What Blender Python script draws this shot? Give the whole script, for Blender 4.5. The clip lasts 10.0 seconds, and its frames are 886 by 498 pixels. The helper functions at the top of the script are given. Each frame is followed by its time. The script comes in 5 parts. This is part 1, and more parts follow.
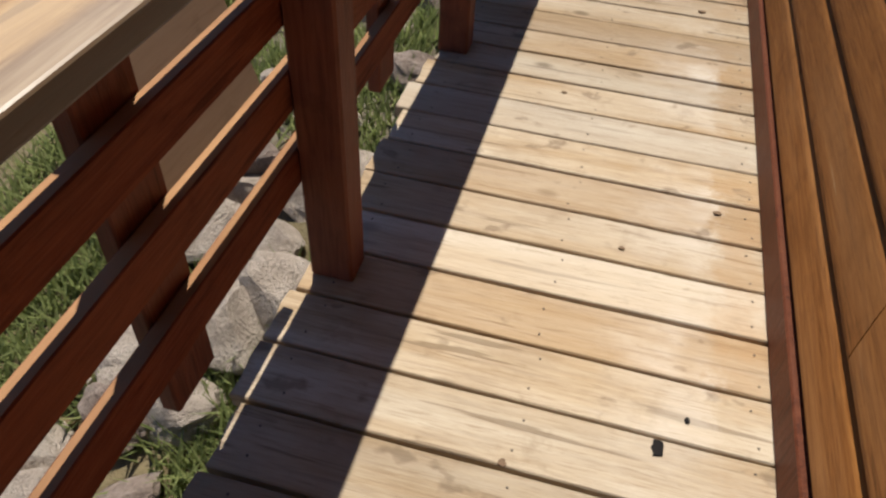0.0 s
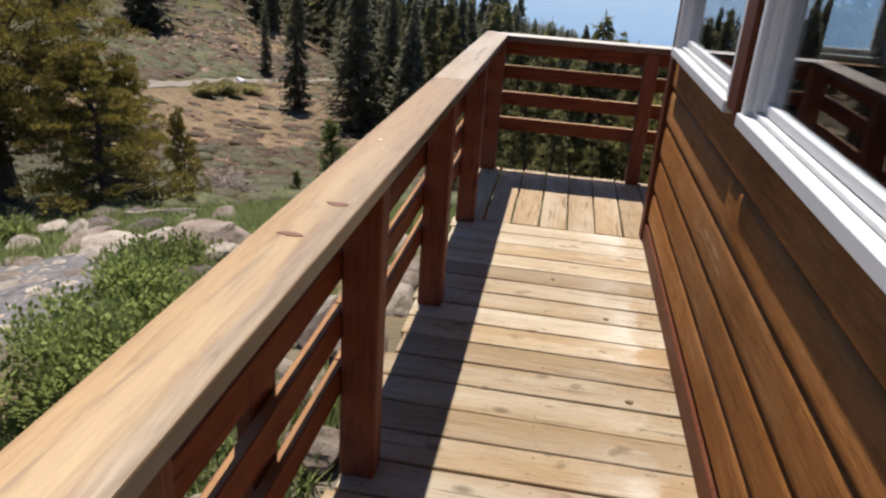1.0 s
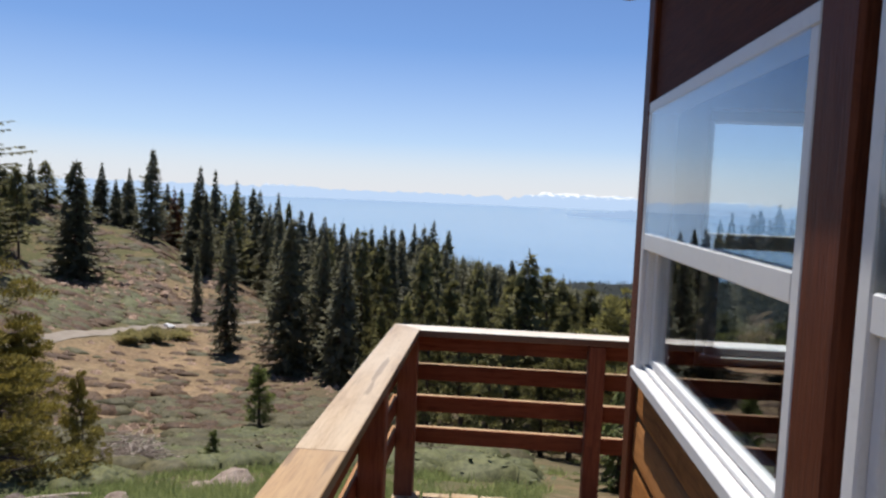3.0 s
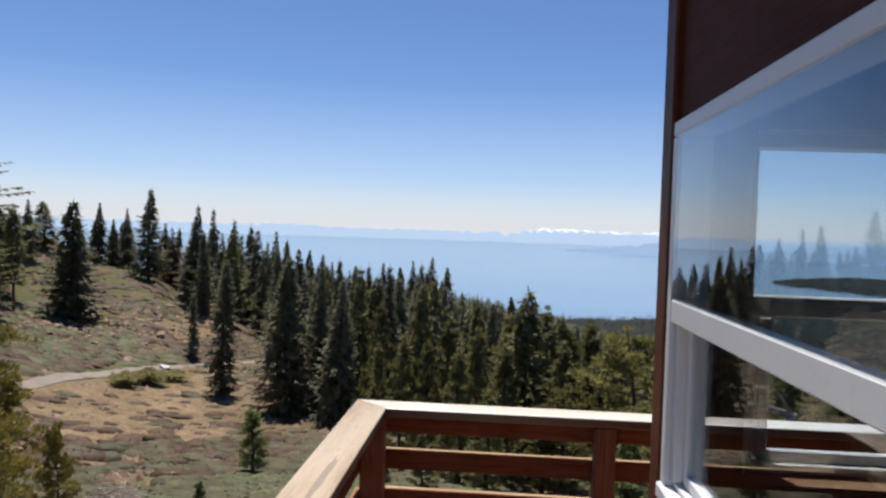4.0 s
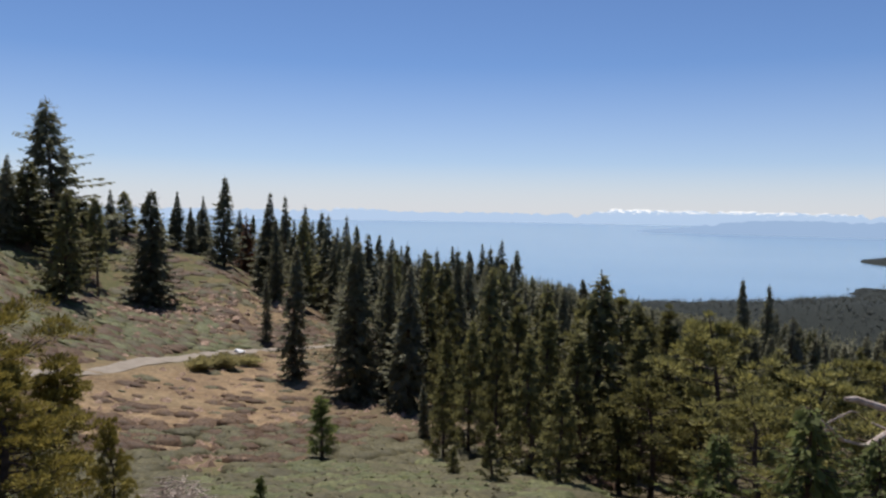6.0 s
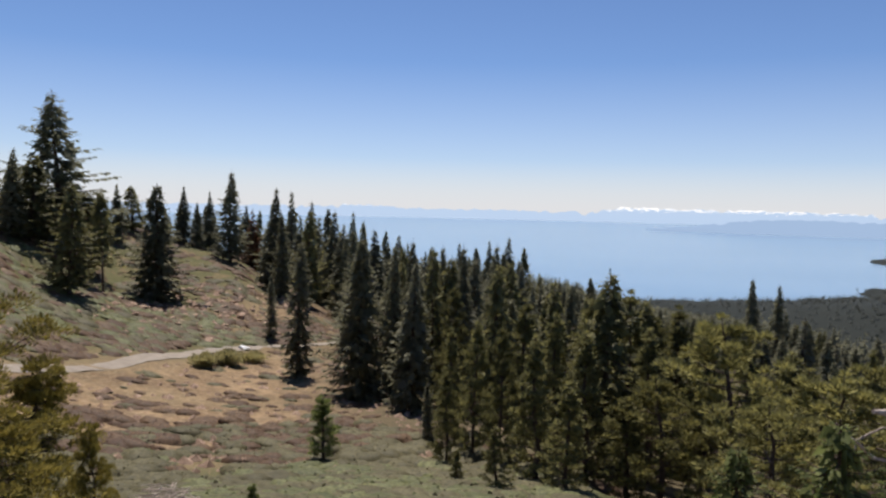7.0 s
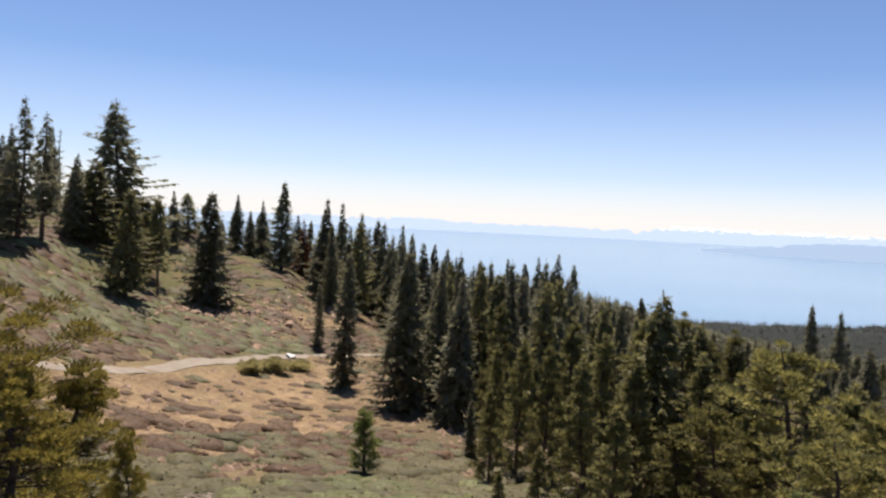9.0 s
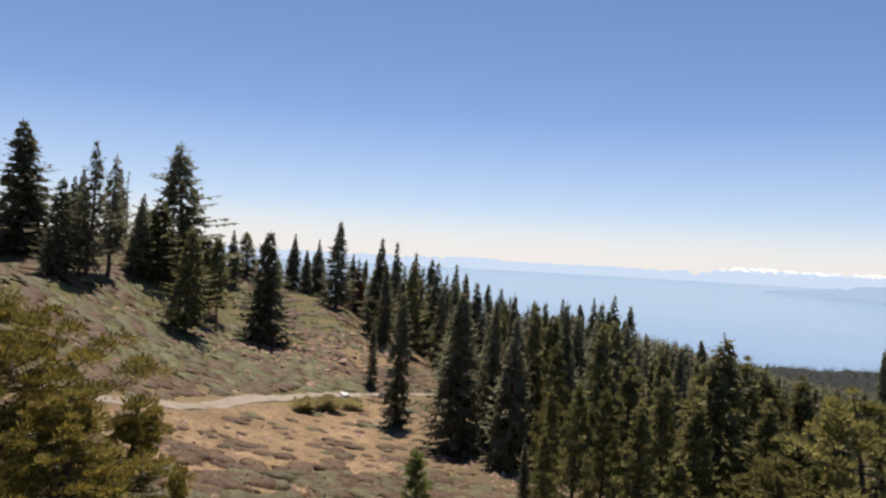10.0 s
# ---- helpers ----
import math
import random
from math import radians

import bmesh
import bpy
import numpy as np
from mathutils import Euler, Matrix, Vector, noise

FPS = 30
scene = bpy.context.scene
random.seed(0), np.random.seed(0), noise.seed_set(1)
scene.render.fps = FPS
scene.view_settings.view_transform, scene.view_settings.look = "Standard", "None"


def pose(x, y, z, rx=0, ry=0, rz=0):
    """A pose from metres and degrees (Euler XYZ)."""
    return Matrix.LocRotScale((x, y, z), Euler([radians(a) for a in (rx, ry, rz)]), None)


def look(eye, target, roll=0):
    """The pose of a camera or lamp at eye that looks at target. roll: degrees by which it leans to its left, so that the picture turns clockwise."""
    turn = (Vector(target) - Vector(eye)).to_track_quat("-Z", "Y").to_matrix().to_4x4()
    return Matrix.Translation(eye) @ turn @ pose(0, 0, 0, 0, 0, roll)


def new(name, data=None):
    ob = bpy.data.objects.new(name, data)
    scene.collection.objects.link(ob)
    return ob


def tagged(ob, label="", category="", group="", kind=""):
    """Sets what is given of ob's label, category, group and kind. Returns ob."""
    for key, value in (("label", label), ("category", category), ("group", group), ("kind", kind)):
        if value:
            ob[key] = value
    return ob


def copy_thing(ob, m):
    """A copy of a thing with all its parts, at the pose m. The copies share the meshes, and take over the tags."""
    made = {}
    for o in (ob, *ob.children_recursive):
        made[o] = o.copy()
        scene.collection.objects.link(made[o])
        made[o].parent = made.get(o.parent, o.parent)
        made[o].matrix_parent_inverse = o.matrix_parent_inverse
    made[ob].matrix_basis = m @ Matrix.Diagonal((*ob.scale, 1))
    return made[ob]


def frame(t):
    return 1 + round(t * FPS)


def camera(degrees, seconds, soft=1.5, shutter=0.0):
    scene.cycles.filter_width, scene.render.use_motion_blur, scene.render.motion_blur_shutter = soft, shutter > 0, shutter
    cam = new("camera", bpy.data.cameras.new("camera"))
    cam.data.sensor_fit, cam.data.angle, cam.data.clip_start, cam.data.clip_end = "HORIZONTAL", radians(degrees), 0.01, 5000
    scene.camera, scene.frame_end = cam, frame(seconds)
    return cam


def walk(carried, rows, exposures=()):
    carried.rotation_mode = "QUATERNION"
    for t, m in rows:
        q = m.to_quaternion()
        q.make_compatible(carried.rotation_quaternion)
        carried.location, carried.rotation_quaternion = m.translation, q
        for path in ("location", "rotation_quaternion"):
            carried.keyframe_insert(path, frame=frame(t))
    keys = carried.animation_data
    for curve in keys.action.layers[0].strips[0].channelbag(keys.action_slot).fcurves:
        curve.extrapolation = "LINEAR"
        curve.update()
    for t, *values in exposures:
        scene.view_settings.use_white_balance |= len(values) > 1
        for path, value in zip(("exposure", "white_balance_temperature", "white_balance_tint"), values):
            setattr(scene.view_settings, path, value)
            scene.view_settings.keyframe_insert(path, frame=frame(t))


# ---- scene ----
cam = camera(62.0, 10.0, soft=2.4)
PATH = [
    (0, look((0.611, -5.711, 1.275), (0.291, -4.313, -0.119), 3.40)),
    (0.2, look((0.617, -5.652, 1.298), (0.244, -4.163, 0.018), 4.10)),
    (0.5, look((0.605, -5.504, 1.312), (0.157, -3.882, 0.231), 3.70)),
    (0.6, look((0.608, -5.421, 1.361), (0.233, -3.727, 0.365), 4.19)),
    (0.7, look((0.595, -5.361, 1.398), (0.241, -3.648, 0.429), 3.70)),
    (0.8, look((0.535, -5.289, 1.411), (0.226, -3.513, 0.541), 5.80)),
    (1, look((0.546, -5.181, 1.462), (0.284, -3.352, 0.695), 4.10)),
    (1.5, look((0.547, -4.988, 1.532), (0.370, -3.067, 1.004), 2.20)),
    (2, look((0.592, -4.621, 1.574), (0.437, -2.675, 1.139), -0.30)),
    (2.5, look((0.568, -4.385, 1.615), (0.384, -2.416, 1.319), -0.30)),
    (2.7, look((0.539, -4.255, 1.634), (0.354, -2.278, 1.394), 1.50)),
    (3.8, look((0.598, -3.441, 1.713), (0.503, -1.443, 1.702), 2.30)),
    (4, look((0.611, -3.310, 1.713), (0.465, -1.316, 1.660), 1.90)),
    (4.5, look((0.559, -2.987, 1.705), (0.354, -0.998, 1.697), 2.20)),
    (5, look((0.539, -2.621, 1.703), (0.316, -0.634, 1.679), 0.40)),
    (5.5, look((0.577, -2.227, 1.697), (0.276, -0.251, 1.618), 1.90)),
    (5.7, look((0.587, -2.119, 1.701), (0.250, -0.150, 1.598), 1.00)),
    (6.8, look((0.550, -1.000, 1.700), (0.241, 0.973, 1.598), 0.48)),
    (7, look((0.540, -0.850, 1.700), (0.189, 1.116, 1.588), 1.30)),
    (7.5, look((0.520, -0.620, 1.700), (0.026, 1.311, 1.531), 1.69)),
    (8, look((0.500, -0.460, 1.700), (-0.016, 1.466, 1.548), 2.59)),
    (8.5, look((0.480, -0.340, 1.700), (0.021, 1.605, 1.610), 1.48)),
    (9, look((0.470, -0.240, 1.700), (-0.012, 1.699, 1.621), 2.80)),
    (9.5, look((0.460, -0.150, 1.700), (-0.108, 1.768, 1.682), 3.79)),
    (10, look((0.450, -0.080, 1.700), (-0.178, 1.819, 1.720), 3.09)),
]
walk(cam, PATH, exposures=[(0, 0.30, 6400, 11), (1, 0.42, 6400, 11), (2.5, 0.40, 6300, 11), (3.8, 0.35, 6300, 11), (5.5, 0.18, 6300, 11), (7, 0.31, 6500, 12), (8, 0.58, 7000, 14), (9, 0.67, 7000, 14), (9.5, 0.65, 7000, 14), (10, 0.48, 7000, 14)])

# ---- world and sun ----
SUN_WAY = Vector((-0.168, 0.40, 1.0)).normalized()
world = bpy.data.worlds.new("sky")
scene.world = world
world.use_nodes = True
wn, wl = world.node_tree.nodes, world.node_tree.links
sky = wn.new("ShaderNodeTexSky")
sky.sky_type, sky.sun_disc = "NISHITA", False
sky.sun_elevation, sky.sun_rotation = math.asin(SUN_WAY.z), math.atan2(SUN_WAY.x, SUN_WAY.y)
sky.altitude, sky.air_density, sky.dust_density, sky.ozone_density = 2400, 1.0, 0.35, 2.6
wn["Background"].inputs["Strength"].default_value = 0.076
haze = wn.new("ShaderNodeMix")
haze.data_type = "RGBA"
up = wn.new("ShaderNodeSeparateXYZ")
wl.new(wn.new("ShaderNodeTexCoord").outputs["Generated"], up.inputs[0])
low = wn.new("ShaderNodeValToRGB")
for k, (at, much) in enumerate(((0.0, 0.85), (0.022, 0.72), (0.065, 0.26), (0.19, 0.0))):
    stop = low.color_ramp.elements[k] if k < 2 else low.color_ramp.elements.new(at)
    stop.position, stop.color = at, (much, much, much, 1)
wl.new(up.outputs[2], low.inputs[0])
wl.new(low.outputs[0], haze.inputs[0])
bluer = wn.new("ShaderNodeMix")
bluer.data_type, bluer.blend_type = "RGBA", "MULTIPLY"
bluer.inputs[0].default_value, bluer.inputs[7].default_value = 1.0, (0.90, 1.0, 1.16, 1)
wl.new(sky.outputs[0], bluer.inputs[6])
wl.new(bluer.outputs[2], haze.inputs[6])
haze.inputs[7].default_value = (8.0, 7.95, 8.15, 1)
wl.new(haze.outputs[2], wn["Background"].inputs["Color"])

sun_data = bpy.data.lights.new("sun", "SUN")
sun_data.energy, sun_data.angle, sun_data.color = 5.0, radians(0.53), (1.0, 0.955, 0.88)
sun = new("sun", sun_data)
sun.matrix_world = look(SUN_WAY * 60, (0, 0, 0))


# ---- materials ----
class Nodes:
    """A short way to write node trees."""

    def __init__(self, name, roughness=0.7, specular=0.3):
        self.m = bpy.data.materials.new(name)
        self.m.use_nodes = True
        self.t = self.m.node_tree
        self.b = self.t.nodes["Principled BSDF"]
        self.b.inputs["Roughness"].default_value = roughness
        self.b.inputs["Specular IOR Level"].default_value = specular

    def put(self, socket, value):
        if isinstance(value, bpy.types.NodeSocket):
            self.t.links.new(value, socket)
        elif isinstance(value, tuple) and len(value) == 3 and socket.type == "RGBA":
            socket.default_value = (*value, 1)
        else:
            socket.default_value = value

    def node(self, kind, out=0, props=(), **inputs):
        n = self.t.nodes.new("ShaderNode" + kind)
        for key, value in props:
            if key == "operation":
                n.operation = value
            elif key == "feature":
                n.feature = value
            elif key == "voronoi_dimensions":
                n.voronoi_dimensions = value
            elif key == "attribute_name":
                n.attribute_name = value
        for key, value in inputs.items():
            self.put(n.inputs[int(key[1:])] if key[0] == "i" and key[1:].isdigit() else n.inputs[key.replace("_", " ")], value)
        return n.outputs[out]

    def coords(self, kind="Object"):
        return self.t.nodes.new("ShaderNodeTexCoord").outputs[kind]

    def shifted(self, vector, amount=37.0):
        """The vector moved by each object's own random number."""
        r = self.node("ObjectInfo", 5)
        return self.node("VectorMath", 0, [("operation", "ADD")], i0=vector, i1=self.node("Math", 0, [("operation", "MULTIPLY")], i0=r, i1=amount))

    def scaled(self, vector, sx, sy, sz):
        return self.node("Mapping", 0, i0=vector, i3=(sx, sy, sz))

    def noise(self, vector, scale, detail=4.0, rough=0.55, out=0, distortion=0.0):
        return self.node("TexNoise", out, Vector=vector, Scale=scale, Detail=detail, Roughness=rough, Distortion=distortion)

    def ramp(self, fac, *stops):
        n = self.t.nodes.new("ShaderNodeValToRGB")
        e = n.color_ramp.elements
        while len(e) < len(stops):
            e.new(0.5)
        for el, (p, c) in zip(e, stops):
            el.position, el.color = p, (*c, 1) if isinstance(c, tuple) else (c, c, c, 1)
        self.put(n.inputs[0], fac)
        return n.outputs[0]

    def mix(self, fac, a, b, blend="MIX"):
        n = self.t.nodes.new("ShaderNodeMix")
        n.data_type, n.blend_type = "RGBA", blend
        self.put(n.inputs[0], fac), self.put(n.inputs[6], a), self.put(n.inputs[7], b)
        return n.outputs[2]

    def math(self, op, a, b=0.0):
        return self.node("Math", 0, [("operation", op)], i0=a, i1=b)

    def attr(self, name):
        return self.node("Attribute", 2, [("attribute_name", name)])

    def done(self, color, bump=None, height=0.01, strength=0.6, roughness=None):
        self.put(self.b.inputs["Base Color"], color)
        if roughness is not None:
            self.put(self.b.inputs["Roughness"], roughness)
        if bump is not None:
            self.put(self.b.inputs["Normal"], self.node("Bump", 0, Height=bump, Distance=height, Strength=strength))
        return self.m


def wood(name, dark, mid, light, worn, worn_amount=0.5, rough=0.75, axis="x", knots=True, vary=0.5, wash=False, top=None, relief=0.5, side=None, flakes=False, grey=False):
    """Weathered timber, its grain along one axis of the object."""
    n = Nodes(name, rough, 0.25)
    v = n.shifted(n.coords())
    stretch = {"x": (1.6, 26, 26), "y": (26, 1.6, 26), "z": (26, 26, 1.6)}[axis]
    long = {"x": (0.8, 7, 7), "y": (7, 0.8, 7), "z": (7, 7, 0.8)}[axis]
    grain = n.noise(n.scaled(v, *stretch), 3.2, 6, 0.65, distortion=0.9)
    fine = n.noise(n.scaled(v, *stretch), 11, 3, 0.6)
    broad = n.noise(n.scaled(v, *long), 0.9, 4, 0.6)
    stain = n.noise(v, 3.1, 5, 0.6)
    c = n.ramp(grain, (0.30, dark), (0.47, mid), (0.68, light))
    c = n.mix(n.math("MULTIPLY", n.ramp(broad, (0.42, 0.0), (0.66, 1.0)), worn_amount), c, worn)
    c = n.mix(n.ramp(stain, (0.55, 0.0), (0.75, 0.5)), c, dark)
    blotch = n.noise(n.shifted(v, 4), 9.0, 5, 0.7)
    c = n.mix(n.ramp(blotch, (0.58, 0.0), (0.72, 0.4)), c, tuple(0.75 * k for k in dark))
    c = n.mix(n.ramp(fine, (0.30, 0.3), (0.48, 0.0)), c, dark)
    if wash or knots and axis == "y":
        crack = n.noise(n.scaled(n.shifted(v, 9), *(0.5 * k for k in stretch)), 2.4, 3, 0.5)
        c = n.mix(n.ramp(crack, (0.635, 0.0), (0.665, 0.55)), c, tuple(0.55 * k for k in dark))
    if knots:
        d = n.node("TexVoronoi", 0, [("voronoi_dimensions", "3D")], Vector=n.scaled(v, *{"x": (0.55, 1, 1), "y": (1, 0.55, 1), "z": (1, 1, 0.55)}[axis]), Scale=4.2)
        c = n.mix(n.ramp(d, (0.04, 0.75), (0.10, 0.0)), c, tuple(0.5 * k for k in dark))
    if flakes:
        worn_through = n.noise(n.scaled(n.shifted(v, 5), *(0.35 * k for k in stretch)), 2.2, 5, 0.7)
        c = n.mix(n.math("MULTIPLY", n.ramp(worn_through, (0.60, 0.0), (0.68, 1.0)), n.ramp(broad, (0.48, 0.0), (0.60, 0.75))), c, (0.42, 0.30, 0.185))
    if grey:
        across = n.math("ADD", n.node("SeparateXYZ", 0, Vector=n.coords()), n.math("MULTIPLY", n.math("SUBTRACT", broad, 0.5), 0.10))
        near_end = n.ramp(n.math("MULTIPLY", n.node("SeparateXYZ", 1, Vector=n.coords()), -0.1), (0.29, 0.25), (0.40, 1.0))
        c = n.mix(n.math("MULTIPLY", n.ramp(across, (0.085, 0.0), (0.12, 0.62)), near_end), c, n.ramp(grain, (0.35, (0.17, 0.125, 0.08)), (0.65, (0.33, 0.265, 0.185))))
        c = n.mix(n.math("MULTIPLY", n.ramp(across, (0.035, 0.0), (0.055, 0.35), (0.085, 0.35), (0.10, 0.0)), near_end), c, (0.52, 0.385, 0.22))
    # upward faces paler: faded wood, with sunlight put into the colour
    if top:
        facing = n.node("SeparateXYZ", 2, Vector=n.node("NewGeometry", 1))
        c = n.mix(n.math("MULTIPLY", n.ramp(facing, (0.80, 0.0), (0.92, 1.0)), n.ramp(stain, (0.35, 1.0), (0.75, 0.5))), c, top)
    # faces that do not look up take this darker tone
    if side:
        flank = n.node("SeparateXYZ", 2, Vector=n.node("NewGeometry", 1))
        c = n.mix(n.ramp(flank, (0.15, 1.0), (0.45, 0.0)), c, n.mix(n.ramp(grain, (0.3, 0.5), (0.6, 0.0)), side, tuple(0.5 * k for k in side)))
    if wash:
        place = n.node("NewGeometry", 0)
        x = n.math("ADD", n.node("SeparateXYZ", 0, Vector=place), n.math("MULTIPLY", n.math("SUBTRACT", n.noise(place, 9.0, 6, 0.75), 0.5), 0.26))
        own = n.node("Math", 0, [("operation", "FRACT")], i0=n.math("MULTIPLY", n.node("ObjectInfo", 5), 7.31))
        c = n.mix(n.ramp(own, (0.0, 0.5), (0.3, 0.0)), c, (0.31, 0.20, 0.105))
        c = n.mix(n.ramp(own, (0.62, 0.0), (0.95, 0.6)), c, (0.545, 0.475, 0.375))
        pale = n.math("MULTIPLY", n.ramp(x, (0.72, 0.0), (0.92, 1.0), (0.96, 1.0), (1.00, 0.0)), n.ramp(n.noise(n.scaled(place, 0.6, 1, 1), 2.2, 4, 0.65), (0.42, 0.0), (0.62, 0.75)))
        c = n.mix(n.math("MULTIPLY", n.ramp(x, (0.96, 0.0), (1.04, 1.0)), n.ramp(n.noise(place, 4.1, 4, 0.65), (0.44, 0.0), (0.62, 0.45))), c, (0.36, 0.215, 0.10))
        c = n.mix(pale, c, (0.59, 0.525, 0.435))
        lines = n.noise(n.scaled(n.shifted(v, 17), 2.2, 60, 60), 2.6, 4, 0.6, distortion=1.6)
        c = n.mix(n.ramp(lines, (0.56, 0.0), (0.66, 0.50)), c, (0.20, 0.125, 0.065))
        spots = n.noise(n.scaled(n.shifted(v, 23), 0.7, 1, 1), 13.0, 3, 0.55)
        c = n.mix(n.ramp(spots, (0.64, 0.0), (0.71, 0.6)), c, (0.15, 0.10, 0.058))
    r = n.node("ObjectInfo", 5)
    tone = n.ramp(r, (0.0, 1 - 0.5 * vary), (0.5, 1.0), (1.0, 1 + 0.25 * vary))
    c = n.mix(1.0, c, tone, "MULTIPLY")
    return n.done(c, n.math("ADD", grain, n.math("MULTIPLY", fine, 0.6)), 0.003, relief)


M_DECK = wood("weathered deck wood", (0.225, 0.145, 0.074), (0.355, 0.245, 0.132), (0.435, 0.325, 0.193), (0.51, 0.435, 0.325), 0.75, axis="x", vary=0.45, wash=True)
M_DECK_Y = wood("weathered deck wood lengthways", (0.23, 0.145, 0.07), (0.35, 0.235, 0.13), (0.44, 0.32, 0.19), (0.50, 0.41, 0.30), 0.6, axis="y", vary=0.35)
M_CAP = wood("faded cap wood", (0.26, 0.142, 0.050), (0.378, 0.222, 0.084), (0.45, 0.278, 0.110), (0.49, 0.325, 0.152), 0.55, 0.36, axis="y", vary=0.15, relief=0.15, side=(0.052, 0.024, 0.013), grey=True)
# end caps: the sun's glare is put into this near-white tone
M_CAP_X = wood("faded cap wood crossways in sun glare", (0.50, 0.38, 0.25), (0.68, 0.57, 0.43), (0.78, 0.69, 0.56), (0.83, 0.77, 0.68), 0.85, 0.36, axis="x", vary=0.15, relief=0.2, side=(0.085, 0.026, 0.015))
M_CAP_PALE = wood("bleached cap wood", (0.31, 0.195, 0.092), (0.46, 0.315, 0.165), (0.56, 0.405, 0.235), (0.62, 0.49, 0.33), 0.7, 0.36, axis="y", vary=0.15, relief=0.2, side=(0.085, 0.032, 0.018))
for m in (M_CAP, M_CAP_X, M_CAP_PALE):
    m.node_tree.nodes["Principled BSDF"].inputs["Specular IOR Level"].default_value = 0.85
STAIN = ((0.070, 0.018, 0.010), (0.158, 0.043, 0.023), (0.21, 0.062, 0.033), (0.25, 0.095, 0.053))
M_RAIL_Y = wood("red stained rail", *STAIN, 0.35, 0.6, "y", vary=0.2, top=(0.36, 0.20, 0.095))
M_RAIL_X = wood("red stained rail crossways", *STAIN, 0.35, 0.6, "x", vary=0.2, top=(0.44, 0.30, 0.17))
for m in (M_RAIL_Y, M_RAIL_X):
    m.node_tree.nodes["Principled BSDF"].inputs["Specular IOR Level"].default_value = 0.05
M_POST = wood("red stained post", *STAIN, 0.35, 0.6, "z", vary=0.2)
M_SIDING = wood("orange stained log siding", (0.105, 0.037, 0.008), (0.204, 0.078, 0.019), (0.268, 0.113, 0.030), (0.32, 0.165, 0.069), 0.45, 0.8, "y", knots=False, vary=0.3, flakes=True)
M_SIDING_X = wood("orange stained log siding of the end wall", (0.105, 0.037, 0.008), (0.204, 0.078, 0.019), (0.268, 0.113, 0.030), (0.32, 0.165, 0.069), 0.4, 0.8, "x", knots=False, vary=0.3)
for m in (M_SIDING, M_SIDING_X):
    m.node_tree.nodes["Principled BSDF"].inputs["Specular IOR Level"].default_value = 0.08
M_TRIM = wood("dark red trim", (0.05, 0.015, 0.008), (0.10, 0.03, 0.014), (0.135, 0.043, 0.02), (0.16, 0.06, 0.03), 0.3, 0.5, "z", knots=False, vary=0.1)
M_INSIDE = wood("inside panelling", (0.10, 0.05, 0.025), (0.19, 0.10, 0.05), (0.25, 0.14, 0.07), (0.28, 0.17, 0.09), 0.3, 0.6, "z", knots=False, vary=0.1)
M_PANEL = wood("pale board", (0.27, 0.175, 0.10), (0.34, 0.225, 0.132), (0.38, 0.26, 0.16), (0.41, 0.30, 0.20), 0.4, 0.8, "y", knots=False, vary=0.1, relief=0.15)
M_DEADWOOD = wood("bleached dead wood", (0.16, 0.11, 0.08), (0.33, 0.25, 0.20), (0.46, 0.38, 0.32), (0.50, 0.44, 0.39), 0.6, 0.85, "z", knots=False, vary=0.2)


def plain(name, color, rough=0.5, spread=0.08, scale=6.0, bump=0.0, specular=0.3):
    n = Nodes(name, rough, specular)
    v = n.coords()
    a = n.noise(v, scale, 5, 0.6)
    b = n.noise(v, scale * 9, 3, 0.6)
    lo, hi = tuple(c * (1 - spread) for c in color), tuple(min(c * (1 + spread), 1) for c in color)
    c = n.mix(n.ramp(a, (0.3, 0.0), (0.7, 1.0)), lo, hi)
    c = n.mix(n.ramp(b, (0.55, 0.0), (0.75, 0.25)), c, tuple(0.7 * k for k in color))
    return n.done(c, b if bump else None, bump or 0.01, 0.5)


M_VINYL = plain("white vinyl", (0.64, 0.622, 0.60), 0.35, 0.03, 5)
M_NAIL = plain("rusty nail heads", (0.10, 0.075, 0.055), 0.6, 0.2, 40)
M_SHINGLE = plain("grey roof", (0.10, 0.085, 0.075), 0.9, 0.3, 8, 0.01)
M_BARK = plain("bark", (0.085, 0.058, 0.042), 0.95, 0.4, 5, 0.03)
M_BARK_GREY = plain("grey bark", (0.13, 0.105, 0.085), 0.95, 0.35, 5, 0.03)


def stone(name, a, b, c):
    n = Nodes(name, 0.88, 0.2)
    v = n.shifted(n.coords(), 11)
    big, fine = n.noise(v, 2.2, 6, 0.6), n.noise(v, 19, 5, 0.65)
    col = n.ramp(big, (0.3, a), (0.52, b), (0.72, c))
    col = n.mix(n.ramp(fine, (0.36, 0.35), (0.5, 0.0)), col, tuple(0.5 * k for k in a))
    lichen = n.noise(v, 6.5, 4, 0.7)
    col = n.mix(n.ramp(lichen, (0.58, 0.0), (0.70, 0.5)), col, tuple(0.45 * k for k in b))
    return n.done(col, n.math("ADD", fine, n.math("MULTIPLY", big, 1.2)), 0.04, 0.9)


M_STONE = stone("granite", (0.23, 0.170, 0.13), (0.375, 0.287, 0.225), (0.50, 0.400, 0.325))
M_STONE_DARK = stone("shaded brown rock", (0.11, 0.085, 0.07), (0.20, 0.155, 0.13), (0.30, 0.24, 0.20))
M_STONE_PALE = stone("pale granite", (0.42, 0.335, 0.255), (0.56, 0.46, 0.36), (0.67, 0.57, 0.46))
M_SCREE = stone("brown scree", (0.19, 0.12, 0.08), (0.31, 0.21, 0.145), (0.44, 0.325, 0.235))
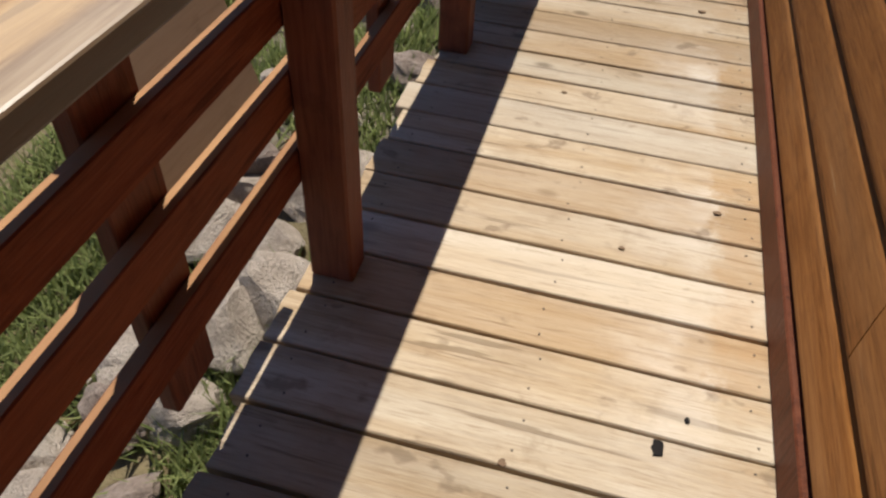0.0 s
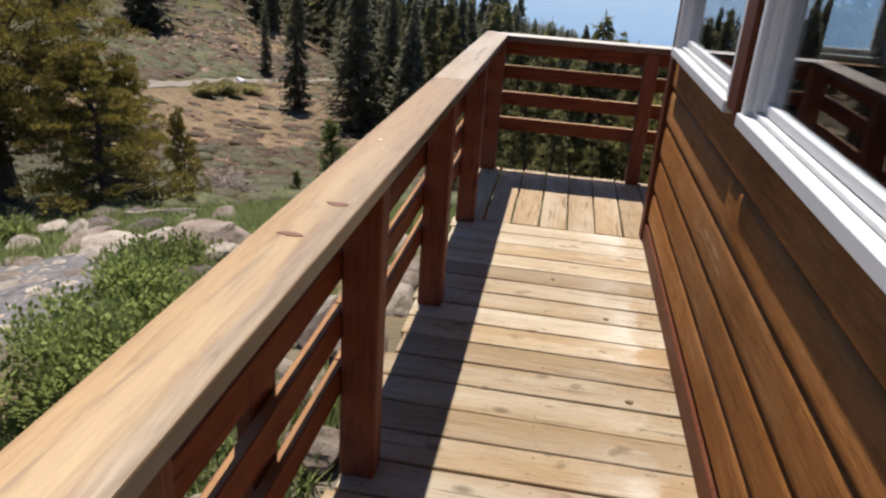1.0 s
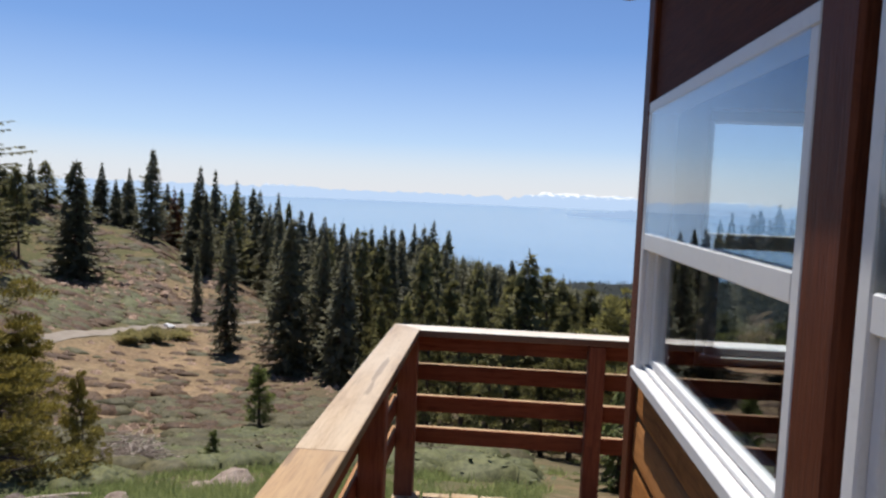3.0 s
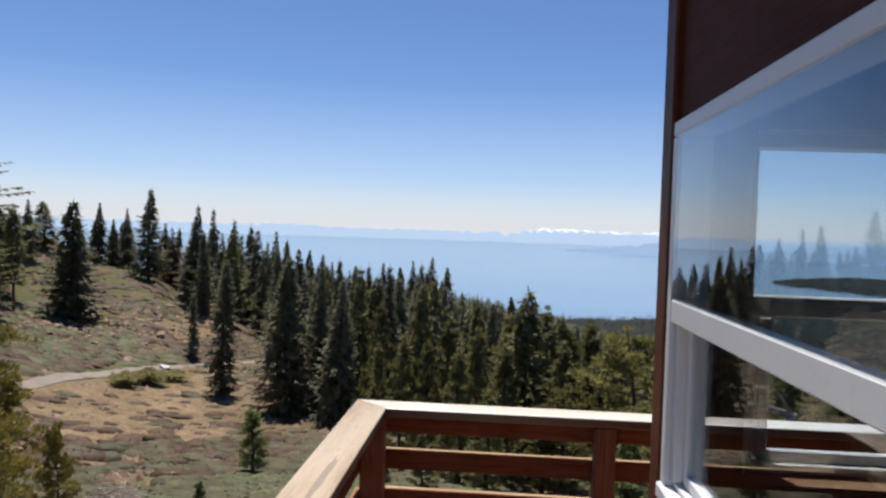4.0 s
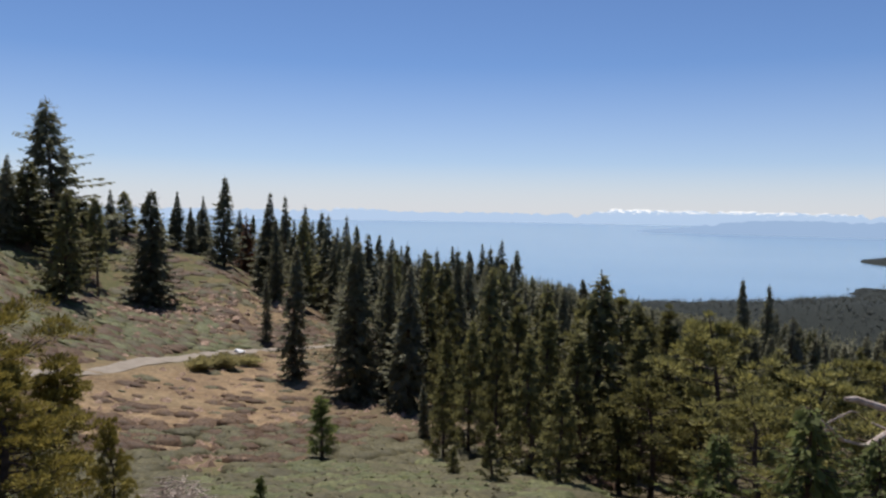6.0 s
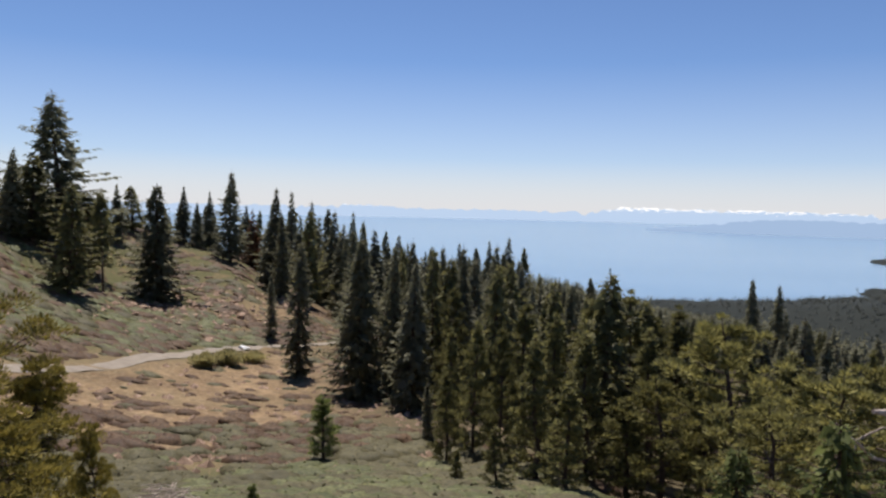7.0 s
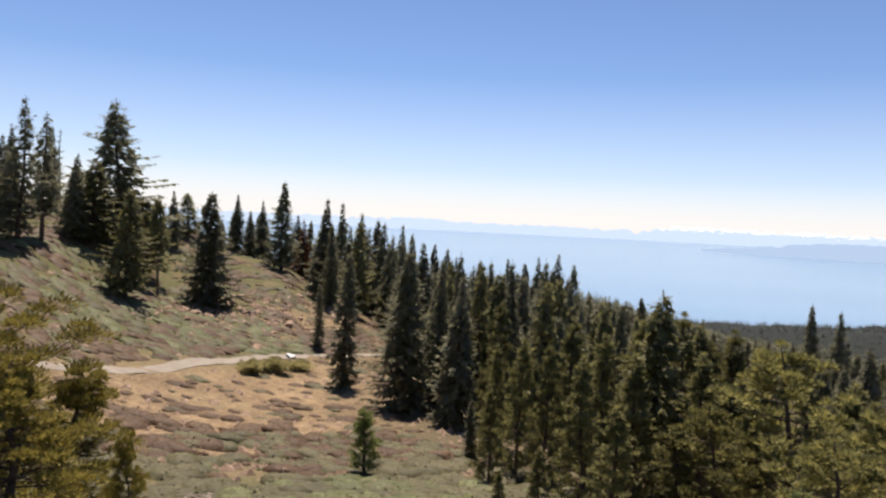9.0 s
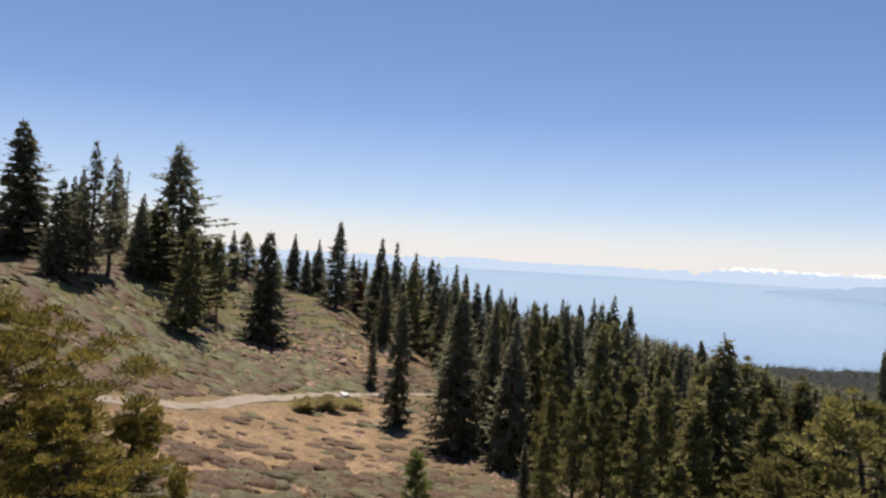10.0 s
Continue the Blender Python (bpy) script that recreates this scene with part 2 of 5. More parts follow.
M_STONE_WHITE = stone("white rock", (0.70, 0.68, 0.66), (0.80, 0.78, 0.76), (0.85, 0.84, 0.82))


def foliage(name, dark, mid, light, through_light=0.6, mottle=False):
    """Needles and leaves: the hue changes from tuft to tuft; a share of the light goes through."""
    n = Nodes(name, 0.65, 0.2)
    r = n.node("NewGeometry", 8)
    v = n.coords()
    patch = n.noise(v, 0.55, 3, 0.6)
    c = n.ramp(r, (0.0, dark), (0.5, mid), (1.0, light))
    c = n.mix(n.ramp(patch, (0.40, 0.0), (0.68, 0.55)), c, light)
    tone = n.ramp(n.node("ObjectInfo", 5), (0.0, 0.75), (1.0, 1.2))
    c = n.mix(1.0, c, tone, "MULTIPLY")
    if mottle:
        c = n.mix(n.ramp(n.noise(v, 4.5, 5, 0.75), (0.40, 0.75), (0.58, 0.0)), c, tuple(0.6 * k for k in dark))
    n.put(n.b.inputs["Base Color"], c)
    tr = n.node("BsdfTranslucent", Color=c)
    mixed = n.node("MixShader", Fac=through_light, i1=n.b.outputs[0], i2=tr)
    n.t.links.new(mixed, n.t.nodes["Material Output"].inputs["Surface"])
    return n.m


M_FIR = foliage("fir needles", (0.124, 0.118, 0.078), (0.164, 0.158, 0.094), (0.212, 0.200, 0.108), 0.42)
M_FIR_FAR = foliage("far fir needles", (0.128, 0.122, 0.084), (0.166, 0.160, 0.100), (0.21, 0.198, 0.112), 0.42)
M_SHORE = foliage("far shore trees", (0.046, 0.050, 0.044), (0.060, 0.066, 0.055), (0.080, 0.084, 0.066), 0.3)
M_PINE = foliage("pine needles", (0.080, 0.071, 0.026), (0.195, 0.162, 0.042), (0.36, 0.280, 0.062), 0.34)
M_PINE_OLIVE = foliage("olive pine needles", (0.084, 0.081, 0.037), (0.166, 0.155, 0.056), (0.300, 0.264, 0.082), 0.42)
M_PINE_DARK = foliage("dark pine needles", (0.080, 0.077, 0.044), (0.146, 0.139, 0.060), (0.265, 0.238, 0.084), 0.42)
M_PINE_PALE = foliage("pale grey-green pine needles", (0.085, 0.088, 0.058), (0.150, 0.150, 0.090), (0.225, 0.215, 0.125), 0.45)
M_YOUNG = foliage("young pine needles", (0.085, 0.105, 0.034), (0.16, 0.190, 0.056), (0.25, 0.27, 0.085), 0.5)
M_BRUSH = foliage("yellowish brush", (0.25, 0.215, 0.088), (0.36, 0.310, 0.130), (0.44, 0.385, 0.175), 0.5)
M_GREEN = foliage("fresh fir needles", (0.066, 0.082, 0.028), (0.122, 0.142, 0.045), (0.205, 0.220, 0.072), 0.5)
M_RED = foliage("dead red needles", (0.09, 0.035, 0.016), (0.15, 0.065, 0.03), (0.2, 0.1, 0.045), 0.4)
M_LEAF = foliage("green shrub leaves", (0.135, 0.170, 0.048), (0.235, 0.275, 0.082), (0.34, 0.37, 0.125), 0.6)
M_GRASS = foliage("grass blades", (0.115, 0.145, 0.045), (0.205, 0.240, 0.078), (0.31, 0.335, 0.125), 0.55)
M_MEADOW = foliage("low meadow growth", (0.088, 0.092, 0.038), (0.120, 0.122, 0.051), (0.156, 0.155, 0.068), 0.2, True)
M_SAGE = foliage("grey-green brush leaves", (0.104, 0.090, 0.046), (0.138, 0.121, 0.062), (0.178, 0.155, 0.080), 0.25, True)
M_BROWN_BRUSH = foliage("brown brush twigs", (0.090, 0.052, 0.030), (0.126, 0.075, 0.043), (0.168, 0.107, 0.061), 0.25, True)


def ground_material():
    n = Nodes("hillside soil, gravel and low growth", 0.95, 0.1)
    v = n.coords()
    huge, big, mid, fine = n.noise(v, 0.035, 5, 0.6), n.noise(v, 0.16, 6, 0.62), n.noise(v, 0.9, 6, 0.65), n.noise(v, 7.0, 5, 0.7)
    soil = n.ramp(big, (0.32, (0.132, 0.084, 0.046)), (0.5, (0.225, 0.149, 0.083)), (0.66, (0.315, 0.217, 0.126)))
    soil = n.mix(n.ramp(mid, (0.46, 0.0), (0.57, 0.65)), soil, (0.120, 0.082, 0.052))
    soil = n.mix(n.ramp(n.noise(v, 2.6, 4, 0.6), (0.52, 0.0), (0.66, 0.6)), soil, (0.37, 0.272, 0.172))
    soil = n.mix(n.ramp(huge, (0.48, 0.0), (0.62, 0.5)), soil, (0.15, 0.12, 0.065))
    soil = n.mix(n.ramp(fine, (0.55, 0.0), (0.72, 0.4)), soil, (0.38, 0.29, 0.215))
    green = n.ramp(mid, (0.35, (0.064, 0.066, 0.027)), (0.55, (0.094, 0.088, 0.039)), (0.7, (0.138, 0.112, 0.060)))
    amount = n.math("MULTIPLY", n.attr("green"), n.ramp(n.math("ADD", n.math("MULTIPLY", big, 0.6), n.math("MULTIPLY", mid, 0.4)), (0.36, 0.0), (0.50, 1.0)))
    c = n.mix(amount, soil, green)
    gravel = n.ramp(fine, (0.35, (0.075, 0.066, 0.064)), (0.5, (0.165, 0.15, 0.147)), (0.68, (0.27, 0.25, 0.24)))
    c = n.mix(n.attr("gravel"), c, gravel)
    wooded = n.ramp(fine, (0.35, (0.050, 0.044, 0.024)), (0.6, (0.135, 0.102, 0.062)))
    # with distance it turns to one dark blue-green
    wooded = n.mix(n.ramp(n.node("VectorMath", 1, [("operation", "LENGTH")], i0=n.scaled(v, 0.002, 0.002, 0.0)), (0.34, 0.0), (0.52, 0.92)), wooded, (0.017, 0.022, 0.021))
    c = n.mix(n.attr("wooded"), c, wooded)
    return n.done(c, n.math("ADD", n.math("MULTIPLY", mid, 1.0), n.math("MULTIPLY", fine, 0.35)), 0.12, 0.9)


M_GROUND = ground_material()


def road_material():
    n = Nodes("dusty dirt road", 0.95, 0.1)
    v = n.coords()
    a, b = n.noise(v, 0.8, 5, 0.6), n.noise(v, 9, 4, 0.65)
    c = n.ramp(a, (0.3, (0.20, 0.165, 0.13)), (0.7, (0.29, 0.25, 0.205)))
    return n.done(n.mix(n.ramp(b, (0.5, 0.0), (0.75, 0.5)), c, (0.25, 0.19, 0.14)), b, 0.05, 0.6)


M_ROAD = road_material()


def water_material():
    n = Nodes("lake water", 0.16, 0.6)
    v = n.coords()
    w = n.math("ADD", n.noise(v, 0.5, 3, 0.6), n.noise(n.scaled(v, 0.03, 0.012, 1), 1.0, 4, 0.6))
    streak = n.noise(n.scaled(v, 0.0016, 0.006, 1), 1.0, 4, 0.55)
    # pale base colour: the haze over the lake is put into it
    c = n.ramp(streak, (0.35, (0.145, 0.228, 0.310)), (0.65, (0.18, 0.265, 0.35)))
    return n.done(c, w, 0.25, 0.2)


M_WATER = water_material()


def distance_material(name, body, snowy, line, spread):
    """Mountains so far off that only haze is left, put into their glowing colour."""
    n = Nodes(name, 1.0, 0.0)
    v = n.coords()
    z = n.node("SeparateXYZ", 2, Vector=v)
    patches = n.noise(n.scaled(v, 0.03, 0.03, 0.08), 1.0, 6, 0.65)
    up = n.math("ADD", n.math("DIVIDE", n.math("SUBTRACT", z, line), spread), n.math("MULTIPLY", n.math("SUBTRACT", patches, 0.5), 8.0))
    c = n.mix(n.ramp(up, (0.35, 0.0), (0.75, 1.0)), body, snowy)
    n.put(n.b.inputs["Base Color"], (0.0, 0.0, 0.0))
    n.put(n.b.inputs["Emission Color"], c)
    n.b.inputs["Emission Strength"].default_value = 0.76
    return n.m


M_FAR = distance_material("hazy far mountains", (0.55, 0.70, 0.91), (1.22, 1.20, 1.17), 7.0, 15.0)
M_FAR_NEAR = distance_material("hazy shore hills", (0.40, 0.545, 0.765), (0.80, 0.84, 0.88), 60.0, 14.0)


def glass_material():
    n = Nodes("window glass", 0.0, 0.5)
    clear = n.node("BsdfTransparent", Color=(0.86, 0.90, 0.92))
    gloss = n.node("BsdfGlossy", Roughness=0.0, Color=(0.95, 0.97, 1.0))
    mixed = n.node("MixShader", Fac=n.math("ADD", 0.04, n.math("MULTIPLY", 0.9, n.math("POWER", n.node("LayerWeight", 1, Blend=0.5), 4.0))), i1=clear, i2=gloss)
    n.t.links.new(mixed, n.t.nodes["Material Output"].inputs["Surface"])
    return n.m


M_GLASS = glass_material()


# ---- mesh helpers ----
def thing(name, place=(0, 0, 0), **tags):
    return tagged_at(new(name), place, tags)


def tagged_at(ob, place, tags):
    ob.location = place
    return tagged(ob, **tags)


def link(name, mesh, material, parent=None, label="", smooth=False):
    if material is not None:
        mesh.materials.append(material)
    if smooth:
        mesh.polygons.foreach_set("use_smooth", [True] * len(mesh.polygons))
    ob = new(name, mesh)
    if parent is not None:
        ob.parent = parent
    if label:
        ob["label"] = label
    return ob


def part(name, bm, material, parent=None, label="", smooth=False):
    mesh = bpy.data.meshes.new(name)
    bm.to_mesh(mesh)
    bm.free()
    return link(name, mesh, material, parent, label, smooth)


def raw(name, verts, faces, material, parent=None, label="", smooth=False):
    mesh = bpy.data.meshes.new(name)
    mesh.from_pydata(verts, [], faces)
    mesh.update()
    return link(name, mesh, material, parent, label, smooth)


def box(x0, x1, y0, y1, z0, z1, bevel=0.004, bm=None):
    """A box with softened edges; into bm if given."""
    made = bmesh.new()
    bmesh.ops.create_cube(made, size=1.0)
    for v in made.verts:
        v.co = Vector(((x0 + x1) / 2 + v.co.x * (x1 - x0), (y0 + y1) / 2 + v.co.y * (y1 - y0), (z0 + z1) / 2 + v.co.z * (z1 - z0)))
    if bevel:
        bmesh.ops.bevel(made, geom=made.edges[:], offset=bevel, segments=1, affect="EDGES")
    if bm is None:
        return made
    mesh = bpy.data.meshes.new("piece")
    made.to_mesh(mesh)
    made.free()
    bm.from_mesh(mesh)
    bpy.data.meshes.remove(mesh)
    return bm


def smooth(a, b, v):
    k = min(max((v - a) / (b - a), 0.0), 1.0)
    return k * k * (3 - 2 * k)


# ---- ground ----
R_KNOTS = (0, 3, 8, 16, 34, 47, 75, 106, 150, 210, 300, 400, 480, 520, 700)
Z_KNOTS = (-0.55, -1.15, -2.85, -5.4, -11.3, -14.4, -18.4, -20.8, -21.8, -26, -36, -48, -58, -66, -72)
LAKE = -60.0


SHORE_AZ = (-10, 7.2, 11.7, 14.4, 18.8, 30)
SHORE_R = (490, 538, 566, 580, 643, 760)
RIDGE_AZ = (-45, -38, -34, -31, -29.3, -27, -25.2, -23.7, -21, -18)
RIDGE_UP = (0, -2, -6.2, -2.0, 0.7, 3.4, 4.7, 3.4, 3.9, 0)


def terrain(x, y):
    """The height of the hillside: it falls away from the hut, climbs to a ridge on one side and ends at the lake."""
    r, a = math.hypot(x, y + 2), math.degrees(math.atan2(x, y + 2))
    far = r if r < 300 else 300 + (r - 300) * 190 / (float(np.interp(a, SHORE_AZ, SHORE_R)) - 300)
    z = sum(float(np.interp(far * k, R_KNOTS, Z_KNOTS)) for k in (0.9, 0.95, 1, 1.05, 1.1)) / 5
    z += float(np.interp(a, RIDGE_AZ, RIDGE_UP)) * smooth(118, 165, r) * (1 - smooth(215, 300, r))
    s = -(0.956 * x + 0.292 * (y + 2))
    if s > 0:
        k = min(s, 55)
        up = 0.0055 * k * k * smooth(4, 50, r) * (1 + 0.62 * smooth(120, 200, r) - 1.1 * smooth(195, 280, r)) + 0.03 * max(s - 55, 0)
        z += up * (1 - smooth(330, 700, r))
    else:
        k = min(-s, 120)
        z -= (0.001 * k * k + 0.2 * max(-s - 120, 0)) * (1 - smooth(260, 470, r))
    if far < 480:
        z = max(z, -57.5)
    if a > 17 and 640 < r < 1500:
        spit = smooth(18.2, 19.6, a) * smooth(640, 670, r) * (1 - smooth(690 + 14 * (a - 18), 705 + 16 * (a - 18), r))
        cape = smooth(18.8, 20.4, a) * smooth(1130 - 20 * (a - 18.8), 1150 - 20 * (a - 18.8), r) * (1 - smooth(1180 + 50 * (a - 18.8), 1200 + 60 * (a - 18.8), r))
        z = max(z, -70 + 12.5 * max(spit, cape))
    return z


def bumpy(x, y):
    r = math.hypot(x, y + 2)
    z = terrain(x, y)
    if r < 1000:
        z += 0.10 * noise.noise((x * 0.5, y * 0.5, 0)) * smooth(1.5, 8, r) + 0.45 * noise.noise((x * 0.09, y * 0.09, 3)) * smooth(10, 60, r)
    return z


def near(x, y, cx, cy, radius):
    return 1 - smooth(radius * 0.5, radius, math.hypot(x - cx, y - cy))


def on_road(x, y):
    best = 1e9
    for (ax, ay), (bx, by) in zip(ROAD, ROAD[1:]):
        k = min(max(((x - ax) * (bx - ax) + (y - ay) * (by - ay)) / ((bx - ax) ** 2 + (by - ay) ** 2), 0), 1)
        best = min(best, math.hypot(x - ax - k * (bx - ax), y - ay - k * (by - ay)))
    return best


ROAD = ((-66, 22), (-54, 40), (-48.5, 56), (-47.6, 68), (-48.6, 80), (-48.4, 92), (-45.5, 104), (-38, 116), (-28, 127))


def greenness(x, y):
    r = math.hypot(x, y + 2)
    g = 0.95 * smooth(2, 6, r) * (1 - 0.75 * smooth(38, 58, r)) + 0.5 * (1 - smooth(2, 5, r))
    s = -(0.956 * x + 0.292 * (y + 2))
    g += 0.95 * smooth(60, 85, r) * smooth(8, 30, s) + 0.9 * near(x, y, -66, 94, 24) - 0.3 * near(x, y, -64, 118, 24)
    g -= 0.75 * near(x, y, -30, 68, 34)
    return min(max(g, 0.06), 1.0)


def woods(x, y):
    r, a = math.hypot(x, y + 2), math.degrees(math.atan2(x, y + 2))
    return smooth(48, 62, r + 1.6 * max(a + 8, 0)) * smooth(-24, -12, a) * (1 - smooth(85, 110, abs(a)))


def build_ground():
    rings, spokes = 190, 320
    radii = [1.2 * (4950 / 1.2) ** (i / (rings - 1)) for i in range(rings)]
    pts = [(0.0, -2.0)]
    for r in radii:
        for j in range(spokes):
            a = 2 * math.pi * j / spokes
            pts.append((r * math.sin(a), -2 + r * math.cos(a)))
    verts = [(x, y, bumpy(x, y)) for x, y in pts]
    faces = [(0, 1 + j, 1 + (j + 1) % spokes) for j in range(spokes)]
    for i in range(rings - 1):
        p, q = 1 + i * spokes, 1 + (i + 1) * spokes
        faces += [(p + j, q + j, q + (j + 1) % spokes, p + (j + 1) % spokes) for j in range(spokes)]
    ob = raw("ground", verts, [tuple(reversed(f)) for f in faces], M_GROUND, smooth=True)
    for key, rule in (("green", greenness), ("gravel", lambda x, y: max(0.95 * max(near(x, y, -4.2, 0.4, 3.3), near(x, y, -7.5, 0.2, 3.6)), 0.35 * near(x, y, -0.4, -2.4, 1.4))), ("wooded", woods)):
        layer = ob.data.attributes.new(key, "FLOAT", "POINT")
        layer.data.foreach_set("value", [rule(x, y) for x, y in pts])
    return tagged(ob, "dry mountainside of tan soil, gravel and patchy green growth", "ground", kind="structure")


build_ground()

# the lake, a sheet of water out to the far shore
side, verts, faces = 64, [], []
for i, r in enumerate((300, 480, 800, 1400, 2600, 4950)):
    for j in range(side):
        a = 2 * math.pi * j / side
        verts.append((r * math.sin(a), r * math.cos(a), LAKE))
    if i:
        p, q = (i - 1) * side, i * side
        faces += [(p + (j + 1) % side, q + (j + 1) % side, q + j, p + j) for j in range(side)]
tagged(raw("lake_water", verts, faces, M_WATER), "wide pale blue mountain lake under haze", "lake", kind="structure")


def mountains(name, material, r, a0, a1, height, label, seed, rough=13):
    """A chain of far hills with an uneven crest, standing in the lake's far side."""
    steps, rows = 600, 7
    verts, faces = [], []
    for i in range(steps + 1):
        a = radians(a0 + (a1 - a0) * i / steps)
        top = height(math.degrees(a)) + rough * (noise.ridged_multi_fractal((math.degrees(a) * 0.9, seed, 0), 0.8, 2.2, 6, 1.0, 2.0) - 1.1)
        for k in range(rows + 1):
            f = k / rows
            rr = r + 240 * f + 30 * noise.noise((i * 0.11, f * 4, seed))
            z = LAKE - 3 + (top - LAKE + 3) * (f ** 0.75)
            verts.append((rr * math.sin(a), rr * math.cos(a), z))
        if i:
            p, q = (i - 1) * (rows + 1), i * (rows + 1)
            faces += [(p + k, q + k, q + k + 1, p + k + 1) for k in range(rows)]
    return tagged(raw(name, verts, faces, material, smooth=True), label, "mountains", kind="structure")


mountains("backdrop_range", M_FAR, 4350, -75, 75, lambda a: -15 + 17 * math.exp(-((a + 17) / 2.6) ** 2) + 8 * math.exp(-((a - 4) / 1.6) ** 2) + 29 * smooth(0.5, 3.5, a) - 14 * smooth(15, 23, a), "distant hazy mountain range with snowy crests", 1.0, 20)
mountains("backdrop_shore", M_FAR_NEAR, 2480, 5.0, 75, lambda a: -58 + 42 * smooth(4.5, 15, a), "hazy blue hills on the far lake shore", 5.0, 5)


def build_road():
    verts, faces, n = [], [], 0
    for (ax, ay), (bx, by) in zip(ROAD, ROAD[1:]):
        for i in range(12):
            k = i / 12
            x, y = ax + (bx - ax) * k, ay + (by - ay) * k
            d = Vector((by - ay, ax - bx)).normalized()
            w = 1.2 + 0.2 * noise.noise((x * 0.3, y * 0.3, 9))
            for m in range(7):
                e = (m / 3 - 1) * w
                px, py = x + d.x * e, y + d.y * e
                verts.append((px, py, bumpy(px, py) + 0.12 - 0.05 * abs(m / 3 - 1)))
            if n:
                p, q = (n - 1) * 7, n * 7
                faces += [(p + m, p + m + 1, q + m + 1, q + m) for m in range(6)]
            n += 1
    return tagged(raw("road", verts, faces, M_ROAD, smooth=True), "pale dusty dirt track along the hillside", "road", kind="structure")


build_road()

# ---- the hut: deck, railing, walls, windows ----
WALL_X = 1.11          # outer face of the long wall
END_Y = -1.12          # outer face of the end wall
BACK_Y, FAR_X = -9.2, 5.6


def joists():
    deck = thing("deck_floor", kind="structure", label="weathered tan plank deck running round a wooden hut", category="deck")
    for x in (0.11, 0.60, 1.06):
        part("joist", box(x - 0.02, x + 0.02, BACK_Y, -0.10, -0.225, -0.042), M_RAIL_Y, deck)
    for y in (-0.12, -0.62, -1.14):
        part("joist", box(1.085, FAR_X, y - 0.02, y + 0.02, -0.225, -0.042), M_RAIL_X, deck)
    for x, y in ((0.11, -0.16), (0.11, -2.4), (0.11, -4.6), (0.11, -6.8), (1.06, -0.16), (3.2, -0.16), (5.4, -0.16), (1.06, -4.6), (1.06, -8.0)):
        part("footing_post", box(x - 0.045, x + 0.045, y - 0.045, y + 0.045, terrain(x, y) - 0.3, -0.226), M_POST, deck)
    return deck


DECK = joists()
BOARD = 0.1581


def plank_mesh(name, length, width, material, seed, along):
    """A worn deck board from its own origin: slightly cupped, with chipped ends."""
    rnd = random.Random(seed)
    n, verts, faces = 9, [], []
    half = width / 2
    prof = ((-half, -0.038), (-half, -0.0035), (-half + 0.003, 0.0), (-half * 0.4, -0.0015), (half * 0.4, -0.0012), (half - 0.003, 0.0), (half, -0.0035), (half, -0.038))
    for i in range(n):
        u = length * i / (n - 1)
        wob = rnd.uniform(-0.0012, 0.0012)
        for a, z in prof:
            e = u + (rnd.uniform(-0.004, 0.004) if i in (0, n - 1) else 0)
            verts.append((e, a + wob, z + rnd.uniform(-0.0006, 0.0006)) if along == "x" else (a + wob, e, z + rnd.uniform(-0.0006, 0.0006)))
    k = len(prof)
    for i in range(n - 1):
        for j in range(k):
            f = (i * k + j, (i + 1) * k + j, (i + 1) * k + (j + 1) % k, i * k + (j + 1) % k)
            faces.append(f if along == "y" else f[::-1])
    ends = [tuple(range(k)), tuple(range((n - 1) * k, n * k))]
    faces += [ends[0], ends[1][::-1]] if along == "x" else [ends[0][::-1], ends[1]]
    mesh = bpy.data.meshes.new(name)
    mesh.from_pydata(verts, [], faces)
    mesh.materials.append(material)
    mesh.update()
    return mesh


def nail_mesh():
    bm = bmesh.new()
    bmesh.ops.create_cone(bm, cap_ends=True, segments=8, radius1=0.0030, radius2=0.0025, depth=0.003)
    mesh = bpy.data.meshes.new("nail_head")
    bm.to_mesh(mesh)
    bm.free()
    mesh.materials.append(M_NAIL)
    return mesh


def lay_deck():
    rnd = random.Random(4)
    kinds = [plank_mesh("plank", 1.085, 0.1470 + 0.0009 * k, M_DECK, k, "x") for k in range(5)]
    nail = nail_mesh()
    y = -1.184 - BOARD / 2
    while y > BACK_Y:
        ob = new("plank", kinds[rnd.randrange(5)])
        ob.parent, ob.location = DECK, (0.040 + rnd.uniform(-0.028, 0.010), y + rnd.uniform(-0.001, 0.001), rnd.uniform(-0.002, 0.0015))
        ob.rotation_euler = (rnd.uniform(-0.006, 0.006), 0, rnd.uniform(-0.003, 0.003))
        if y > -6.0:
            for x in (0.11, 0.60, 1.06):
                for e in (-0.042, 0.042):
                    nl = new("nail_head", nail)
                    nl.parent, nl.location = ob, (x - ob.location.x + rnd.uniform(-0.012, 0.012), e + rnd.uniform(-0.01, 0.01), -0.0005)
        y -= BOARD
    long = [plank_mesh("plank", 1.118, 0.1480 + 0.0009 * k, M_DECK_Y, 20 + k, "y") for k in range(4)]
    x = 0.035 + BOARD / 2
    while x < FAR_X:
        ob = new("plank", long[rnd.randrange(4)])
        ob.parent, ob.location = DECK, (x + rnd.uniform(-0.002, 0.002), -1.178 + rnd.uniform(-0.004, 0.004), rnd.uniform(-0.001, 0.002))
        if x < 2.5:
            for yy in (-0.12, -0.62, -1.14):
                for e in (-0.04, 0.04):
                    nl = new("nail_head", nail)
                    nl.parent, nl.location = ob, (e + rnd.uniform(-0.01, 0.01), yy - ob.location.y + rnd.uniform(-0.008, 0.008), -0.0005)
        x += BOARD + 0.002


RAIL_TOPS = (0.884, 0.718, 0.540, 0.362)
